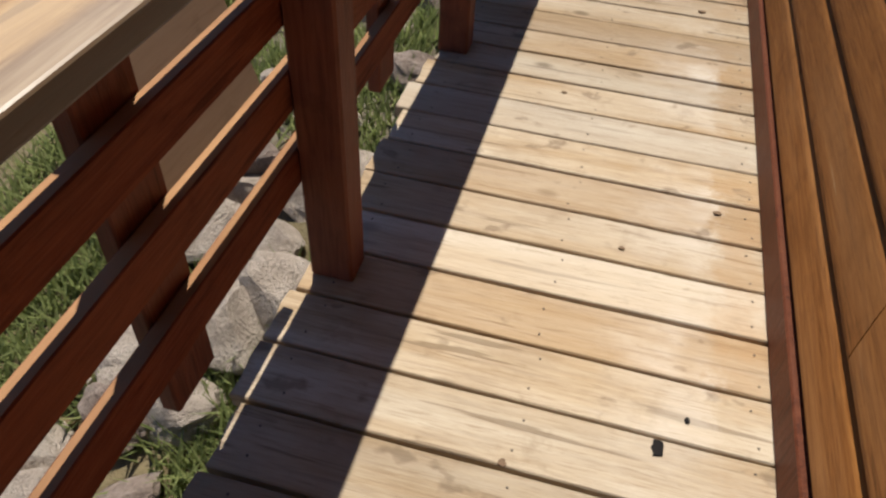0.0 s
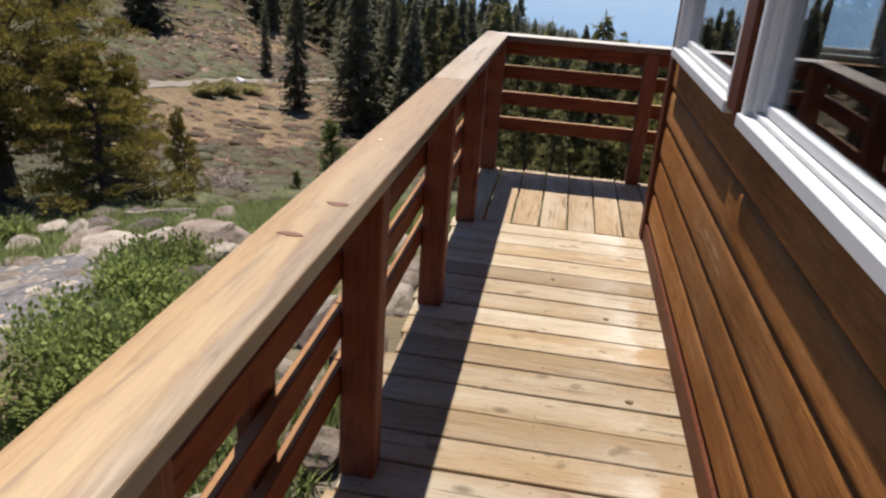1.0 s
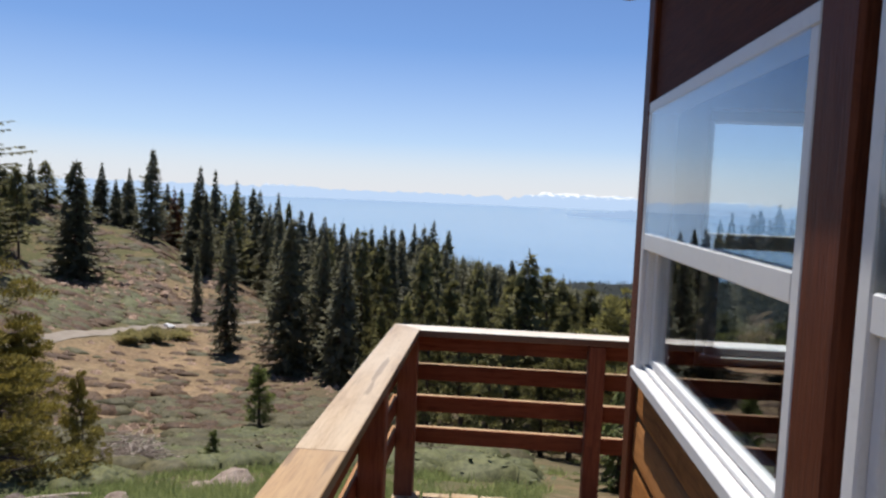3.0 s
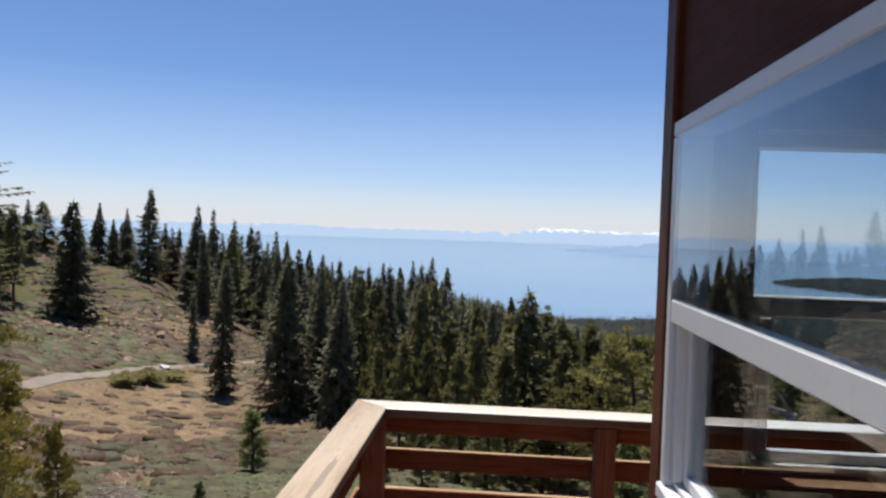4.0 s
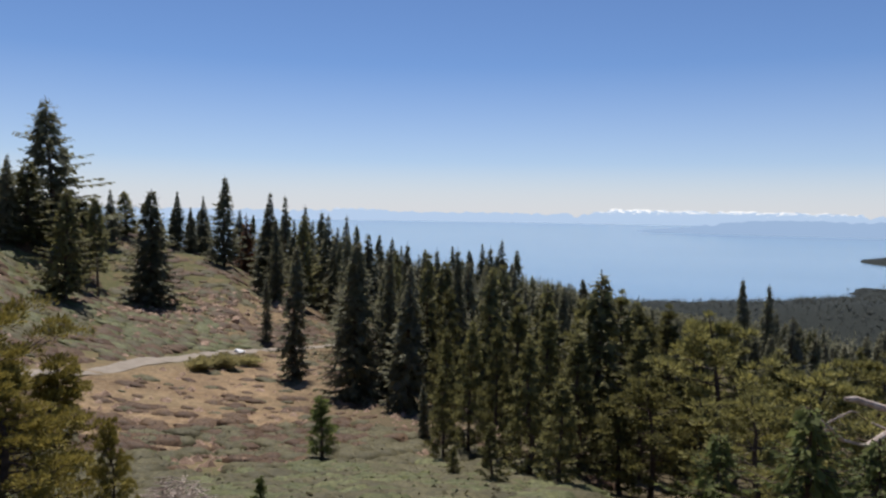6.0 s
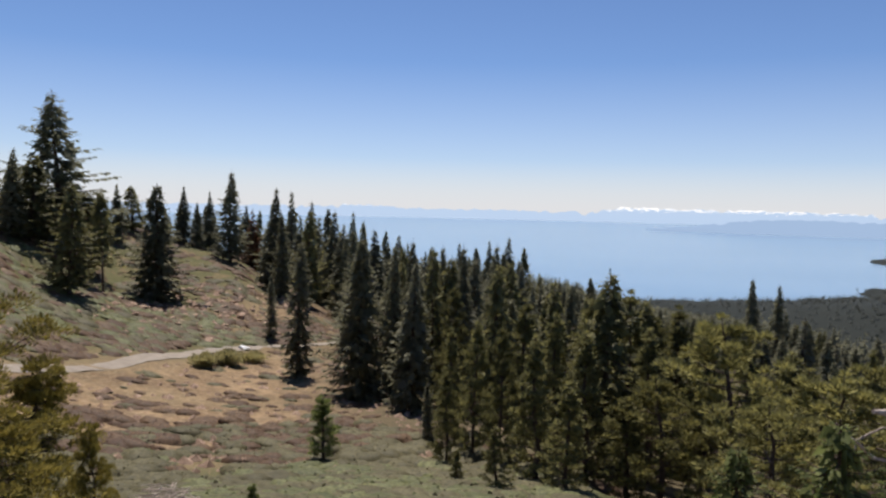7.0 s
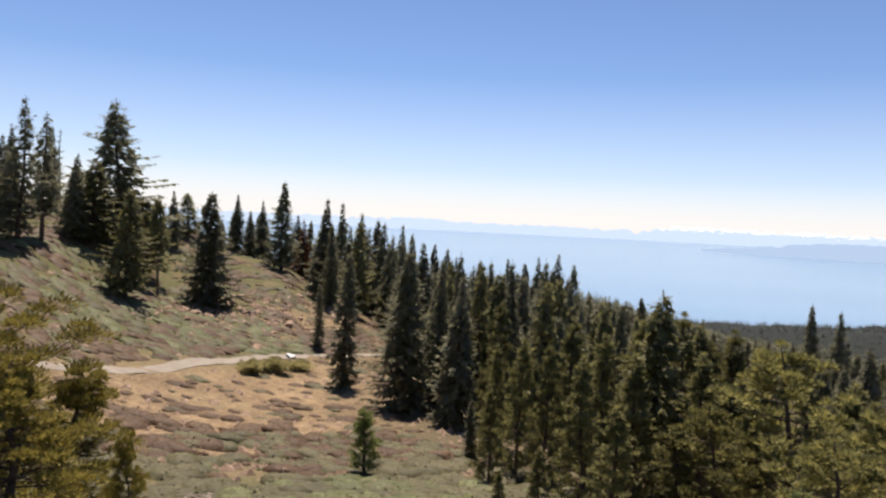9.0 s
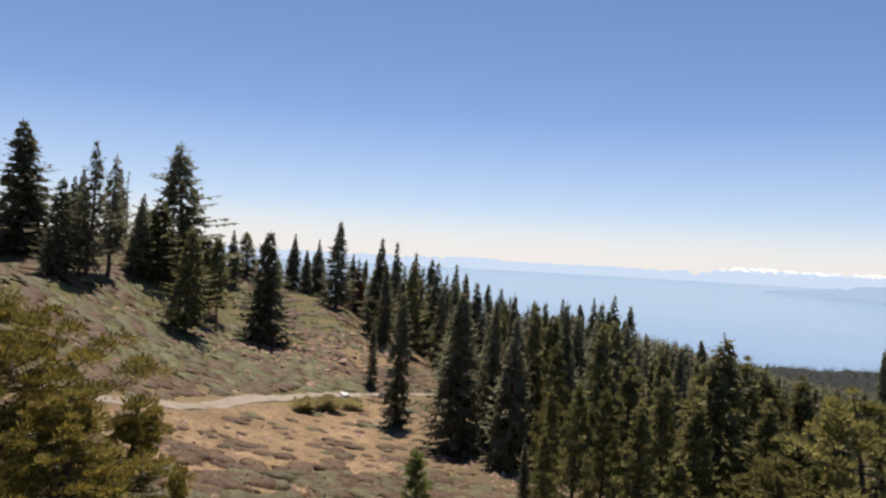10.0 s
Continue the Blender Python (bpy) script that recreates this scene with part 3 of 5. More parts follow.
POSTS_Y = (-1.213, -2.301, -3.451, -4.566, -5.70, -6.85, -8.0)


def railing_side():
    rail = thing("deck_railing", label="reddish-brown stained wooden deck railing with a faded tan cap", category="railing")
    part("post", box(0.0425, 0.146, -0.132, -0.043, -0.225, 0.886, 0.005), M_POST, rail)
    for y in POSTS_Y:
        part("post", box(0.0425, 0.146, y - 0.0445, y + 0.0445, -0.001, 0.886, 0.006), M_POST, rail)
    for z in RAIL_TOPS:
        for a, b in ((-0.045, -3.45), (-3.453, -5.70), (-5.703, BACK_Y)):
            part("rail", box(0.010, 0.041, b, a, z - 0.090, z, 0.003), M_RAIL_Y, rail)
    for y in (-3.93, -5.04):
        part("outer_batten", box(-0.029, 0.008, y - 0.066, y + 0.066, 0.12, 0.884, 0.004), M_POST, rail)
    for a, b in ((-2.035, 0.0), (BACK_Y, -2.038)):
        bm = bmesh.new()
        bmesh.ops.create_cube(bm, size=1.0)
        for v in bm.verts:
            end = b if v.co.y > 0 else a
            if b == 0.0 and v.co.y > 0 and v.co.x > 0:
                end = -0.142
            v.co = Vector((0.0 if v.co.x < 0 else 0.154, end, 0.888 if v.co.z < 0 else 0.928))
        bmesh.ops.bevel(bm, geom=[e for e in bm.edges if abs(e.verts[0].co.y - e.verts[1].co.y) > 0.5], offset=0.005, segments=2, profile=0.5, affect="EDGES")
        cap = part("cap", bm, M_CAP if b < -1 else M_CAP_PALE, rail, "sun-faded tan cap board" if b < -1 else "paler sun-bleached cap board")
    return cap


def railing_end():
    rail = thing("deck_railing", label="reddish-brown railing across the lake end of the deck", category="railing")
    for x in (1.105, 2.16, 3.22, 4.28, 5.34):
        part("post", box(x - 0.0445, x + 0.0445, -0.132, -0.043, -0.001, 0.886, 0.006), M_POST, rail)
    for z in RAIL_TOPS:
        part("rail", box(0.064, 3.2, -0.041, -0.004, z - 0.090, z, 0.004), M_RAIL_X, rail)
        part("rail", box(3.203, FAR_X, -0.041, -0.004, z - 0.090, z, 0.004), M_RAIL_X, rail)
    bm = bmesh.new()
    bmesh.ops.create_cube(bm, size=1.0)
    for v in bm.verts:
        x = 3.4 if v.co.x > 0 else (0.002 if v.co.y > 0 else 0.156)
        v.co = Vector((x, 0.0 if v.co.y > 0 else -0.142, 0.888 if v.co.z < 0 else 0.927))
    bmesh.ops.bevel(bm, geom=bm.edges[:], offset=0.005, segments=2, profile=0.5, affect="EDGES")
    part("cap", bm, M_CAP_X, rail, "faded tan cap board, sun glare put into its pale colour")
    part("cap", box(3.403, FAR_X, -0.142, 0.0, 0.888, 0.927, 0.005), M_CAP_X, rail, "faded tan cap board, sun glare put into its pale colour")
    return rail


SIDE_CAP = railing_side()
railing_end()
board = part("notice_board", box(-0.0135, 0.0135, -0.20, 0.20, 0.0, 0.33, 0.004), M_PANEL)
board.matrix_basis = Matrix.Translation((-0.030, -4.765, 0.39)) @ Matrix.Rotation(radians(-16), 4, "Y")
tagged(board, "pale brown board leaning outwards from the deck railing", "board")

# walls of the hut: openings between their pieces
LONG_WINDOWS = ((-2.735, -1.322), (-4.23, -2.935))
END_WINDOWS = ((1.30, 2.12), (2.42, 3.7))
HEAD, SILL = 2.015, 1.045
EAVE = 2.56


def wall_core(name, pieces, label):
    bm = bmesh.new()
    for p in pieces:
        box(*p, bevel=0, bm=bm)
    return tagged(part(name, bm, M_INSIDE), label, "wall", kind="structure")


T = 0.13
x0, x1 = WALL_X + 0.012, WALL_X + T
wall_long = wall_core("wall_west", [
    (x0, x1, BACK_Y, END_Y - 0.012, -0.24, SILL), (x0, x1, BACK_Y, END_Y - 0.012, HEAD, EAVE),
    (x0, x1, -1.322, END_Y - 0.012, SILL, HEAD), (x0, x1, -2.935, -2.735, SILL, HEAD), (x0, x1, BACK_Y, -4.23, SILL, HEAD)], "long wall of the hut clad in orange-brown log siding")
y0, y1 = END_Y - T, END_Y - 0.012
wall_end = wall_core("wall_north", [
    (x1, FAR_X, y0, y1, -0.24, SILL), (x1, FAR_X, y0, y1, HEAD, EAVE), (x1, 1.30, y0, y1, SILL, HEAD), (2.12, 2.42, y0, y1, SILL, HEAD), (3.7, FAR_X, y0, y1, SILL, HEAD)], "end wall of the hut facing the lake")
wall_core("wall_east", [(FAR_X, FAR_X + T, BACK_Y, END_Y, -0.24, EAVE)], "plain back wall of the hut")
wall_core("wall_south", [(x0, FAR_X + T, BACK_Y - T, BACK_Y, -0.24, EAVE)], "plain rear wall of the hut")
tagged(part("hut_floor", box(x1, FAR_X, BACK_Y, y0, -0.24, -0.05, 0), M_INSIDE), "dark wooden floor inside the hut", "floor", kind="structure")
tagged(part("ceiling", box(x1, FAR_X, BACK_Y, y0, 2.33, 2.37, 0), M_INSIDE), "wooden ceiling inside the hut", "ceiling", kind="structure")


M_CHIP = plain("pale bare wood", (0.66, 0.58, 0.46), 0.8, 0.3, 60)
KNOT_RED = plain("reddish knot", (0.20, 0.095, 0.055), 0.6, 0.4, 45)
KNOT = plain("dark knot", (0.15, 0.090, 0.046), 0.7, 0.3, 60)
M_TRIM_Y = wood("dark red boarding", (0.045, 0.014, 0.009), (0.075, 0.023, 0.013), (0.095, 0.03, 0.017), (0.11, 0.04, 0.022), 0.3, 0.7, "y", knots=False, vary=0.1)
HOLE = plain("hole", (0.008, 0.006, 0.005), 0.9, 0.1, 40)


def blot(name, x, y, z, rx, ry, material, parent, seed):
    """A knot or stain in the wood's face: a thin uneven disc."""
    rnd, n = random.Random(seed), 14
    rim = [(x + rx * math.cos(6.283 * i / n) * rnd.uniform(0.7, 1.15), y + ry * math.sin(6.283 * i / n) * rnd.uniform(0.7, 1.15), z) for i in range(n)]
    return raw(name, rim + [(a, b, z - 0.004) for a, b, c in rim], [tuple(range(n))] + [(i, i + n, (i + 1) % n + n, (i + 1) % n) for i in range(n)], material, parent)


def log_board(name, length, height, material, along):
    """A half-log siding board: a rounded face between deep narrow grooves."""
    prof = [(0.012, 0.0), (0.009, 0.003)]
    for i in range(11):
        f = i / 10
        prof.append((0.001 - 0.0085 * (1 - abs(2 * f - 1) ** 8) - 0.003 * (1 - f), 0.004 + (height - 0.007) * f))
    prof += [(0.009, height - 0.002), (0.012, height)]
    k, verts, faces = len(prof), [], []
    for u in (0.0, length / 2, length):
        for o, z in prof:
            verts.append((o, u, z) if along == "y" else (u, -o, z))
    for i in range(2):
        faces += [(i * k + j, i * k + j + 1, (i + 1) * k + j + 1, (i + 1) * k + j) for j in range(k - 1)]
    faces += [tuple(range(k)), tuple(range(2 * k, 3 * k))]
    mesh = bpy.data.meshes.new(name)
    mesh.from_pydata(verts, [], faces)
    mesh.materials.append(material)
    mesh.update()
    for p in mesh.polygons:
        p.use_smooth = len(p.vertices) == 4
    return mesh


def clad():
    pitch, low = 0.1835, 0.118
    rows = [(low + pitch * i, pitch) for i in range(5)] + [(low + pitch * 5, SILL - 0.006 - low - pitch * 5)]
    for i, (z, h) in enumerate(rows):
        for j, (a, b) in enumerate(((-5.2 + 0.4 * (i % 2), -1.225), (BACK_Y, -5.203 + 0.4 * (i % 2)))):
            ob = new("siding_board", log_board("siding_board", b - a, h, M_SIDING, "y"))
            ob.parent, ob.location = wall_long, (WALL_X, a, z)
        ob = new("siding_board", log_board("siding_board", FAR_X - 1.19, h, M_SIDING_X, "x"))
        ob.parent, ob.location = wall_end, (1.19, END_Y, z)
    for i in range(6):
        h = (HEAD - SILL) / 6
        for a, b in ((BACK_Y, -4.232),):
            ob = new("siding_board", log_board("siding_board", b - a, h, M_SIDING, "y"))
            ob.parent, ob.location = wall_long, (WALL_X, a, SILL + h * i)
        for a, b in ((3.702, FAR_X),):
            ob = new("siding_board", log_board("siding_board", b - a, h, M_SIDING_X, "x"))
            ob.parent, ob.location = wall_end, (a, END_Y, SILL + h * i)
    part("frieze_board", box(WALL_X - 0.006, WALL_X + 0.010, BACK_Y, -1.225, HEAD + 0.004, EAVE, 0.003), M_TRIM_Y, wall_long, "smooth dark red-brown boarding above the windows")
    part("frieze_board", box(1.19, FAR_X, END_Y - 0.010, END_Y + 0.006, HEAD + 0.004, EAVE, 0.003), M_TRIM, wall_end, "smooth dark red-brown boarding above the windows")
    part("mullion_board", box(WALL_X - 0.004, WALL_X + 0.012, -2.933, -2.737, SILL - 0.004, HEAD + 0.004, 0.003), M_TRIM, wall_long, "dark red-brown board between windows")
    part("mullion_batten", box(WALL_X - 0.050, WALL_X - 0.005, -2.888, -2.744, SILL - 0.004, HEAD + 0.004, 0.008), M_TRIM, wall_long, "dark red-brown batten")
    part("mullion_board", box(2.125, 2.415, END_Y - 0.012, END_Y + 0.004, SILL - 0.004, HEAD + 0.004, 0.003), M_TRIM, wall_end, "dark red-brown board between windows")
    part("jamb_board", box(1.19, 1.298, END_Y - 0.012, END_Y + 0.004, SILL - 0.004, HEAD + 0.004, 0.003), M_TRIM, wall_end)
    part("jamb_board", box(WALL_X - 0.004, WALL_X + 0.012, -1.320, -1.225, SILL - 0.004, HEAD + 0.004, 0.003), M_TRIM, wall_long)
    part("corner_board", box(1.082, 1.185, -1.222, -1.108, 0.004, EAVE, 0.006), M_TRIM, wall_long, "dark red corner board")
    part("base_board", box(1.092, 1.119, BACK_Y, -1.224, 0.004, 0.110, 0.004), M_TRIM, wall_long, "dark red base board")


clad()


def window(name, a, b, turn, label):
    """A white single-hung window from a to b along its wall; outwards is -x before turning."""
    w = thing(name, kind="structure", label=label, category="window")
    w.matrix_basis = turn
    f = 0.040
    bm = box(-0.045, 0.05, a, b, HEAD - f, HEAD, 0.004)
    box(-0.045, 0.05, a, a + f, SILL, HEAD - f - 0.001, 0.004, bm)
    box(-0.045, 0.05, b - f, b, SILL, HEAD - f - 0.001, 0.004, bm)
    part("frame", bm, M_VINYL, w)
    bm = box(-0.056, 0.02, a, b, SILL - 0.022, SILL + 0.018, 0.004)
    box(-0.020, 0.05, a + f + 0.001, b - f - 0.001, SILL + 0.019, SILL + 0.034, 0.003, bm)
    part("sill", bm, M_VINYL, w, "bright white sill")
    mid = 1.522
    upper = part("upper_sash", box(-0.044, -0.004, a + f + 0.001, b - f - 0.001, mid - 0.030, mid + 0.030, 0.004), M_VINYL, w)
    part("pane", box(-0.044, -0.038, a + f - 0.002, b - f + 0.002, mid + 0.028, HEAD - f + 0.002, 0), M_GLASS, upper, "clear glass pane").visible_shadow = False
    bm = box(-0.030, 0.006, a + f + 0.001, a + f + 0.030, SILL + 0.036, mid - 0.031, 0.003)
    box(-0.030, 0.006, b - f - 0.030, b - f - 0.001, SILL + 0.036, mid - 0.031, 0.003, bm)
    box(-0.006, 0.026, a + f + 0.031, a + f + 0.062, SILL + 0.036, mid - 0.031, 0.003, bm)
    box(-0.006, 0.026, b - f - 0.062, b - f - 0.031, SILL + 0.036, mid - 0.031, 0.003, bm)
    box(-0.004, 0.026, a + f + 0.063, b - f - 0.063, SILL + 0.036, SILL + 0.066, 0.003, bm)
    lower = part("lower_sash", bm, M_VINYL, w)
    part("pane", box(0.006, 0.012, a + f + 0.060, b - f - 0.060, SILL + 0.064, mid - 0.029, 0), M_GLASS, lower, "clear glass pane").visible_shadow = False
    return w


for i, (a, b) in enumerate(LONG_WINDOWS):
    window("window_%d" % (i + 1), a, b, Matrix.Translation((WALL_X, 0, 0)), "white vinyl hung window with a bright sill")
for i, (a, b) in enumerate(END_WINDOWS):
    window("window_%d" % (i + 3), a, b, Matrix.Translation((0, END_Y, 0)) @ Matrix.Rotation(radians(-90), 4, "Z"), "white vinyl window in the end wall")


M_LOG = wood("weathered log", (0.09, 0.06, 0.038), (0.19, 0.135, 0.09), (0.28, 0.21, 0.145), (0.32, 0.26, 0.19), 0.5, 0.85, "y", knots=False, vary=0.1)
for m in (M_TRIM, M_TRIM_Y):
    m.node_tree.nodes["Principled BSDF"].inputs["Specular IOR Level"].default_value = 0.08


def roof():
    r = thing("roof", kind="structure", label="low roof with a dark timber eave", category="roof")
    part("roof_deck", box(0.885, FAR_X + 0.4, BACK_Y - 0.3, -0.80, EAVE + 0.10, EAVE + 0.17, 0.004), M_SHINGLE, r)
    part("soffit", box(0.90, FAR_X + 0.35, BACK_Y - 0.28, -0.83, EAVE + 0.07, EAVE + 0.096, 0.003), M_TRIM, r)
    long = -0.93 - BACK_Y
    bm = bmesh.new()
    bmesh.ops.create_cone(bm, cap_ends=True, segments=22, radius1=0.080, radius2=0.084, depth=long)
    bmesh.ops.bevel(bm, geom=[e for e in bm.edges if len({round(v.co.z, 3) for v in e.verts}) == 1], offset=0.012, segments=3, profile=0.5, affect="EDGES")
    bmesh.ops.transform(bm, matrix=Matrix.Translation((1.028, -0.93 - long / 2, EAVE - 0.012)) @ Matrix.Rotation(radians(90), 4, "X"), verts=bm.verts[:])
    part("log_plate", bm, M_LOG, r, "weathered round log under the eave", True)
    return r


roof()

# ---- trees ----
class Shape:
    """Collects sprays of needles, leaves and sticks as plain triangles and quads."""

    def __init__(self, seed):
        self.v, self.f, self.r = [], [], random.Random(seed)

    def spray(self, p, way, length, width, droop=0.0, roll=0.4):
        r = self.r
        d = Vector(way).normalized()
        side = d.cross(Vector((r.uniform(-roll, roll), r.uniform(-roll, roll), 1))).normalized() * width * length
        lift = Vector((0, 0, -droop * length))
        p, i = Vector(p), len(self.v)
        mid = p + d * length * 0.45 + lift * 0.3
        self.v += [tuple(p), tuple(mid + side), tuple(p + d * length + lift), tuple(mid - side)]
        self.f.append((i, i + 1, i + 2, i + 3))

    def blade(self, p, way, length, width):
        d = Vector(way)
        side = Vector((-d.y, d.x, 0)).normalized() * width if d.xy.length > 1e-4 else Vector((width, 0, 0))
        p, i = Vector(p), len(self.v)
        bend = Vector((d.x, d.y, 0)) * 0.35 * length
        self.v += [tuple(p - side), tuple(p + side), tuple(p + d * length + bend)]
        self.f.append((i, i + 1, i + 2))

    def stick(self, points, r0, r1, sides=4):
        n = len(points)
        base = len(self.v)
        for k, p in enumerate(points):
            p = Vector(p)
            q = Vector(points[min(k + 1, n - 1)]) - Vector(points[max(k - 1, 0)])
            q = q.normalized() if q.length > 0 else Vector((0, 0, 1))
            a = q.orthogonal().normalized()
            b = q.cross(a)
            rad = r0 + (r1 - r0) * k / (n - 1)
            for s in range(sides):
                t = 2 * math.pi * s / sides
                self.v.append(tuple(p + (a * math.cos(t) + b * math.sin(t)) * rad))
        for k in range(n - 1):
            for s in range(sides):
                i, j = base + k * sides, base + (k + 1) * sides
                self.f.append((i + s, i + (s + 1) % sides, j + (s + 1) % sides, j + s))
        self.f.append(tuple(base + (n - 1) * sides + s for s in range(sides)))

    def mesh(self, name, material, parent=None, label="", smooth=False):
        return raw(name, self.v, self.f, material, parent, label, smooth)


def trunk_line(rnd, h, lean):
    pts, x, y = [], 0.0, 0.0
    for k in range(9):
        pts.append((x, y, h * k / 8 - (0.25 if k == 0 else 0)))
        x += rnd.uniform(-1, 1) * lean * h / 60
        y += rnd.uniform(-1, 1) * lean * h / 60
    return pts


def on_trunk(pts, h, z):
    k = min(max(z / h * 8, 0), 7.999)
    a, b = Vector(pts[int(k)]), Vector(pts[int(k) + 1])
    p = a.lerp(b, k - int(k))
    return Vector((p.x, p.y, z))


def fir(seed, h, width, gap, spray, needles, bark=None, bare=0.06, full=1.0, power=0.8, droop=0.25, core=1.0, ragged=0.35, inner=0.10, limbs=True, girth=0.014, name="fir_tree"):
    """A conifer: tiers of limbs on a straight trunk, each limb a frond of hanging sprays, the tips free."""
    rnd = random.Random(seed)
    root = thing(name)
    wood_part, crown = Shape(seed), Shape(seed + 1)
    line = trunk_line(rnd, h, 0.5)
    wood_part.stick(line, h * girth + 0.05, 0.02, 7)
    z, turn = h * bare, 0.0
    while z < h * 0.975:
        t = z / h
        reach = 0.62 * width * (1 - 0.4 * smooth(0.55, 1.0, t)) * ((1 - t) ** power) * (0.66 + 0.34 * smooth(bare, bare + 0.12, t)) + 0.10
        count = rnd.choice((5, 6, 6, 7, 8))
        turn += rnd.uniform(0.3, 1.2)
        for b in range(count):
            if rnd.random() > 0.94 * full:
                continue
            a = turn + 2 * math.pi * b / count + rnd.uniform(-0.35, 0.35)
            lump = 0.92 + 0.45 * noise.noise((math.cos(a) * 1.1 + seed, math.sin(a) * 1.1, t * 7)) + 0.7 * noise.noise((math.cos(a) * 2.3, math.sin(a) * 2.3 + seed, t * 19))
            r = max(reach * lump * (rnd.uniform(1 - ragged, 1.0 + 0.15 * ragged) if rnd.random() < 0.86 else rnd.uniform(1.0, 1.0 + ragged)), spray * 0.35)
            r = min(r, 1.32 * reach + 0.25)
            start = on_trunk(line, h, min(z + rnd.uniform(-0.45, 0.45) * gap, h * 0.975))
            out = Vector((math.cos(a), math.sin(a), 0))
            rise = rnd.uniform(0.05, 0.30) * smooth(0.25, 0.9, t) - droop * (1 - t) * rnd.uniform(0.5, 1.2)
            pts = [start, start + out * r * 0.55 + Vector((0, 0, rise * r * 0.55 - 0.04 * r)), start + out * r + Vector((0, 0, rise * r + 0.06 * r))]
            if limbs:
                wood_part.stick(pts, 0.014 + 0.012 * r, 0.005, 3)
            k = max(3, int(r / spray * 4.8))
            for i in range(k):
                f = inner + (1 - inner) * (i + rnd.random()) / k
                p = pts[0].lerp(pts[1], f / 0.55) if f < 0.55 else pts[1].lerp(pts[2], (f - 0.55) / 0.45)
                yaw = a + (1 if i % 2 else -1) * rnd.uniform(0.35, 1.15) * (1.05 - 0.6 * f)
                size = min(spray * (1.12 - 0.55 * t), 0.45 * reach + 0.14) * rnd.uniform(0.7, 1.35) * (1.1 - 0.45 * f)
                crown.spray(p, (math.cos(yaw), math.sin(yaw), rnd.uniform(-0.55, 0.10)), size, rnd.uniform(0.17, 0.30), rnd.uniform(0.1, 0.5), 1.1)
            crown.spray(pts[1].lerp(pts[2], 0.75), out + Vector((0, 0, 0.12 + 0.2 * t)), min(spray * (1.05 - 0.5 * t), 0.4 * reach + 0.12), 0.22, 0.05, 0.6)
        for i in range(int(5 * core * (1 - 0.5 * t) + rnd.random())):
            a = rnd.uniform(0, 6.283)
            p = on_trunk(line, h, min(z + rnd.uniform(-0.6, 0.6) * gap, h * 0.97)) + Vector((math.cos(a), math.sin(a), 0)) * reach * rnd.uniform(0.05, 0.5)
            crown.spray(p, (math.cos(a), math.sin(a), rnd.uniform(-1.2, -0.2)), min(spray * 1.4, reach + 0.15), rnd.uniform(0.28, 0.45), 0.3, 2.0)
        z += gap * rnd.uniform(0.75, 1.25) * (1 - 0.5 * t)
    for i in range(6):
        crown.spray((line[-1][0], line[-1][1], h * (0.945 + 0.009 * i)), (rnd.uniform(-0.5, 0.5), rnd.uniform(-0.5, 0.5), 1), spray * 0.42, 0.10)
    wood_part.mesh("trunk", bark or M_BARK, root)
    crown.mesh("crown", needles, root)
    return root


def puffs(rnd, crown, centre, size, out, tuft, count):
    """One rounded clump of needle tufts, fuller above than below."""
    stretch = Vector((rnd.uniform(0.8, 1.35), rnd.uniform(0.8, 1.35), rnd.uniform(0.5, 0.9)))
    centre = centre + Vector((rnd.uniform(-1, 1), rnd.uniform(-1, 1), rnd.uniform(-0.4, 0.6))) * size * 0.5
    for i in range(count):
        d = Vector((rnd.gauss(0, 1), rnd.gauss(0, 1), rnd.gauss(0.5, 0.7)))
        d.normalize()
        p = centre + Vector((d.x * stretch.x, d.y * stretch.y, d.z * stretch.z)) * size * rnd.uniform(0.4, 1.0)
        crown.spray(p, d + Vector((0, 0, 0.6)) + out * 0.25, tuft * rnd.uniform(0.7, 1.5), rnd.uniform(0.10, 0.22), 0.0, 1.2)


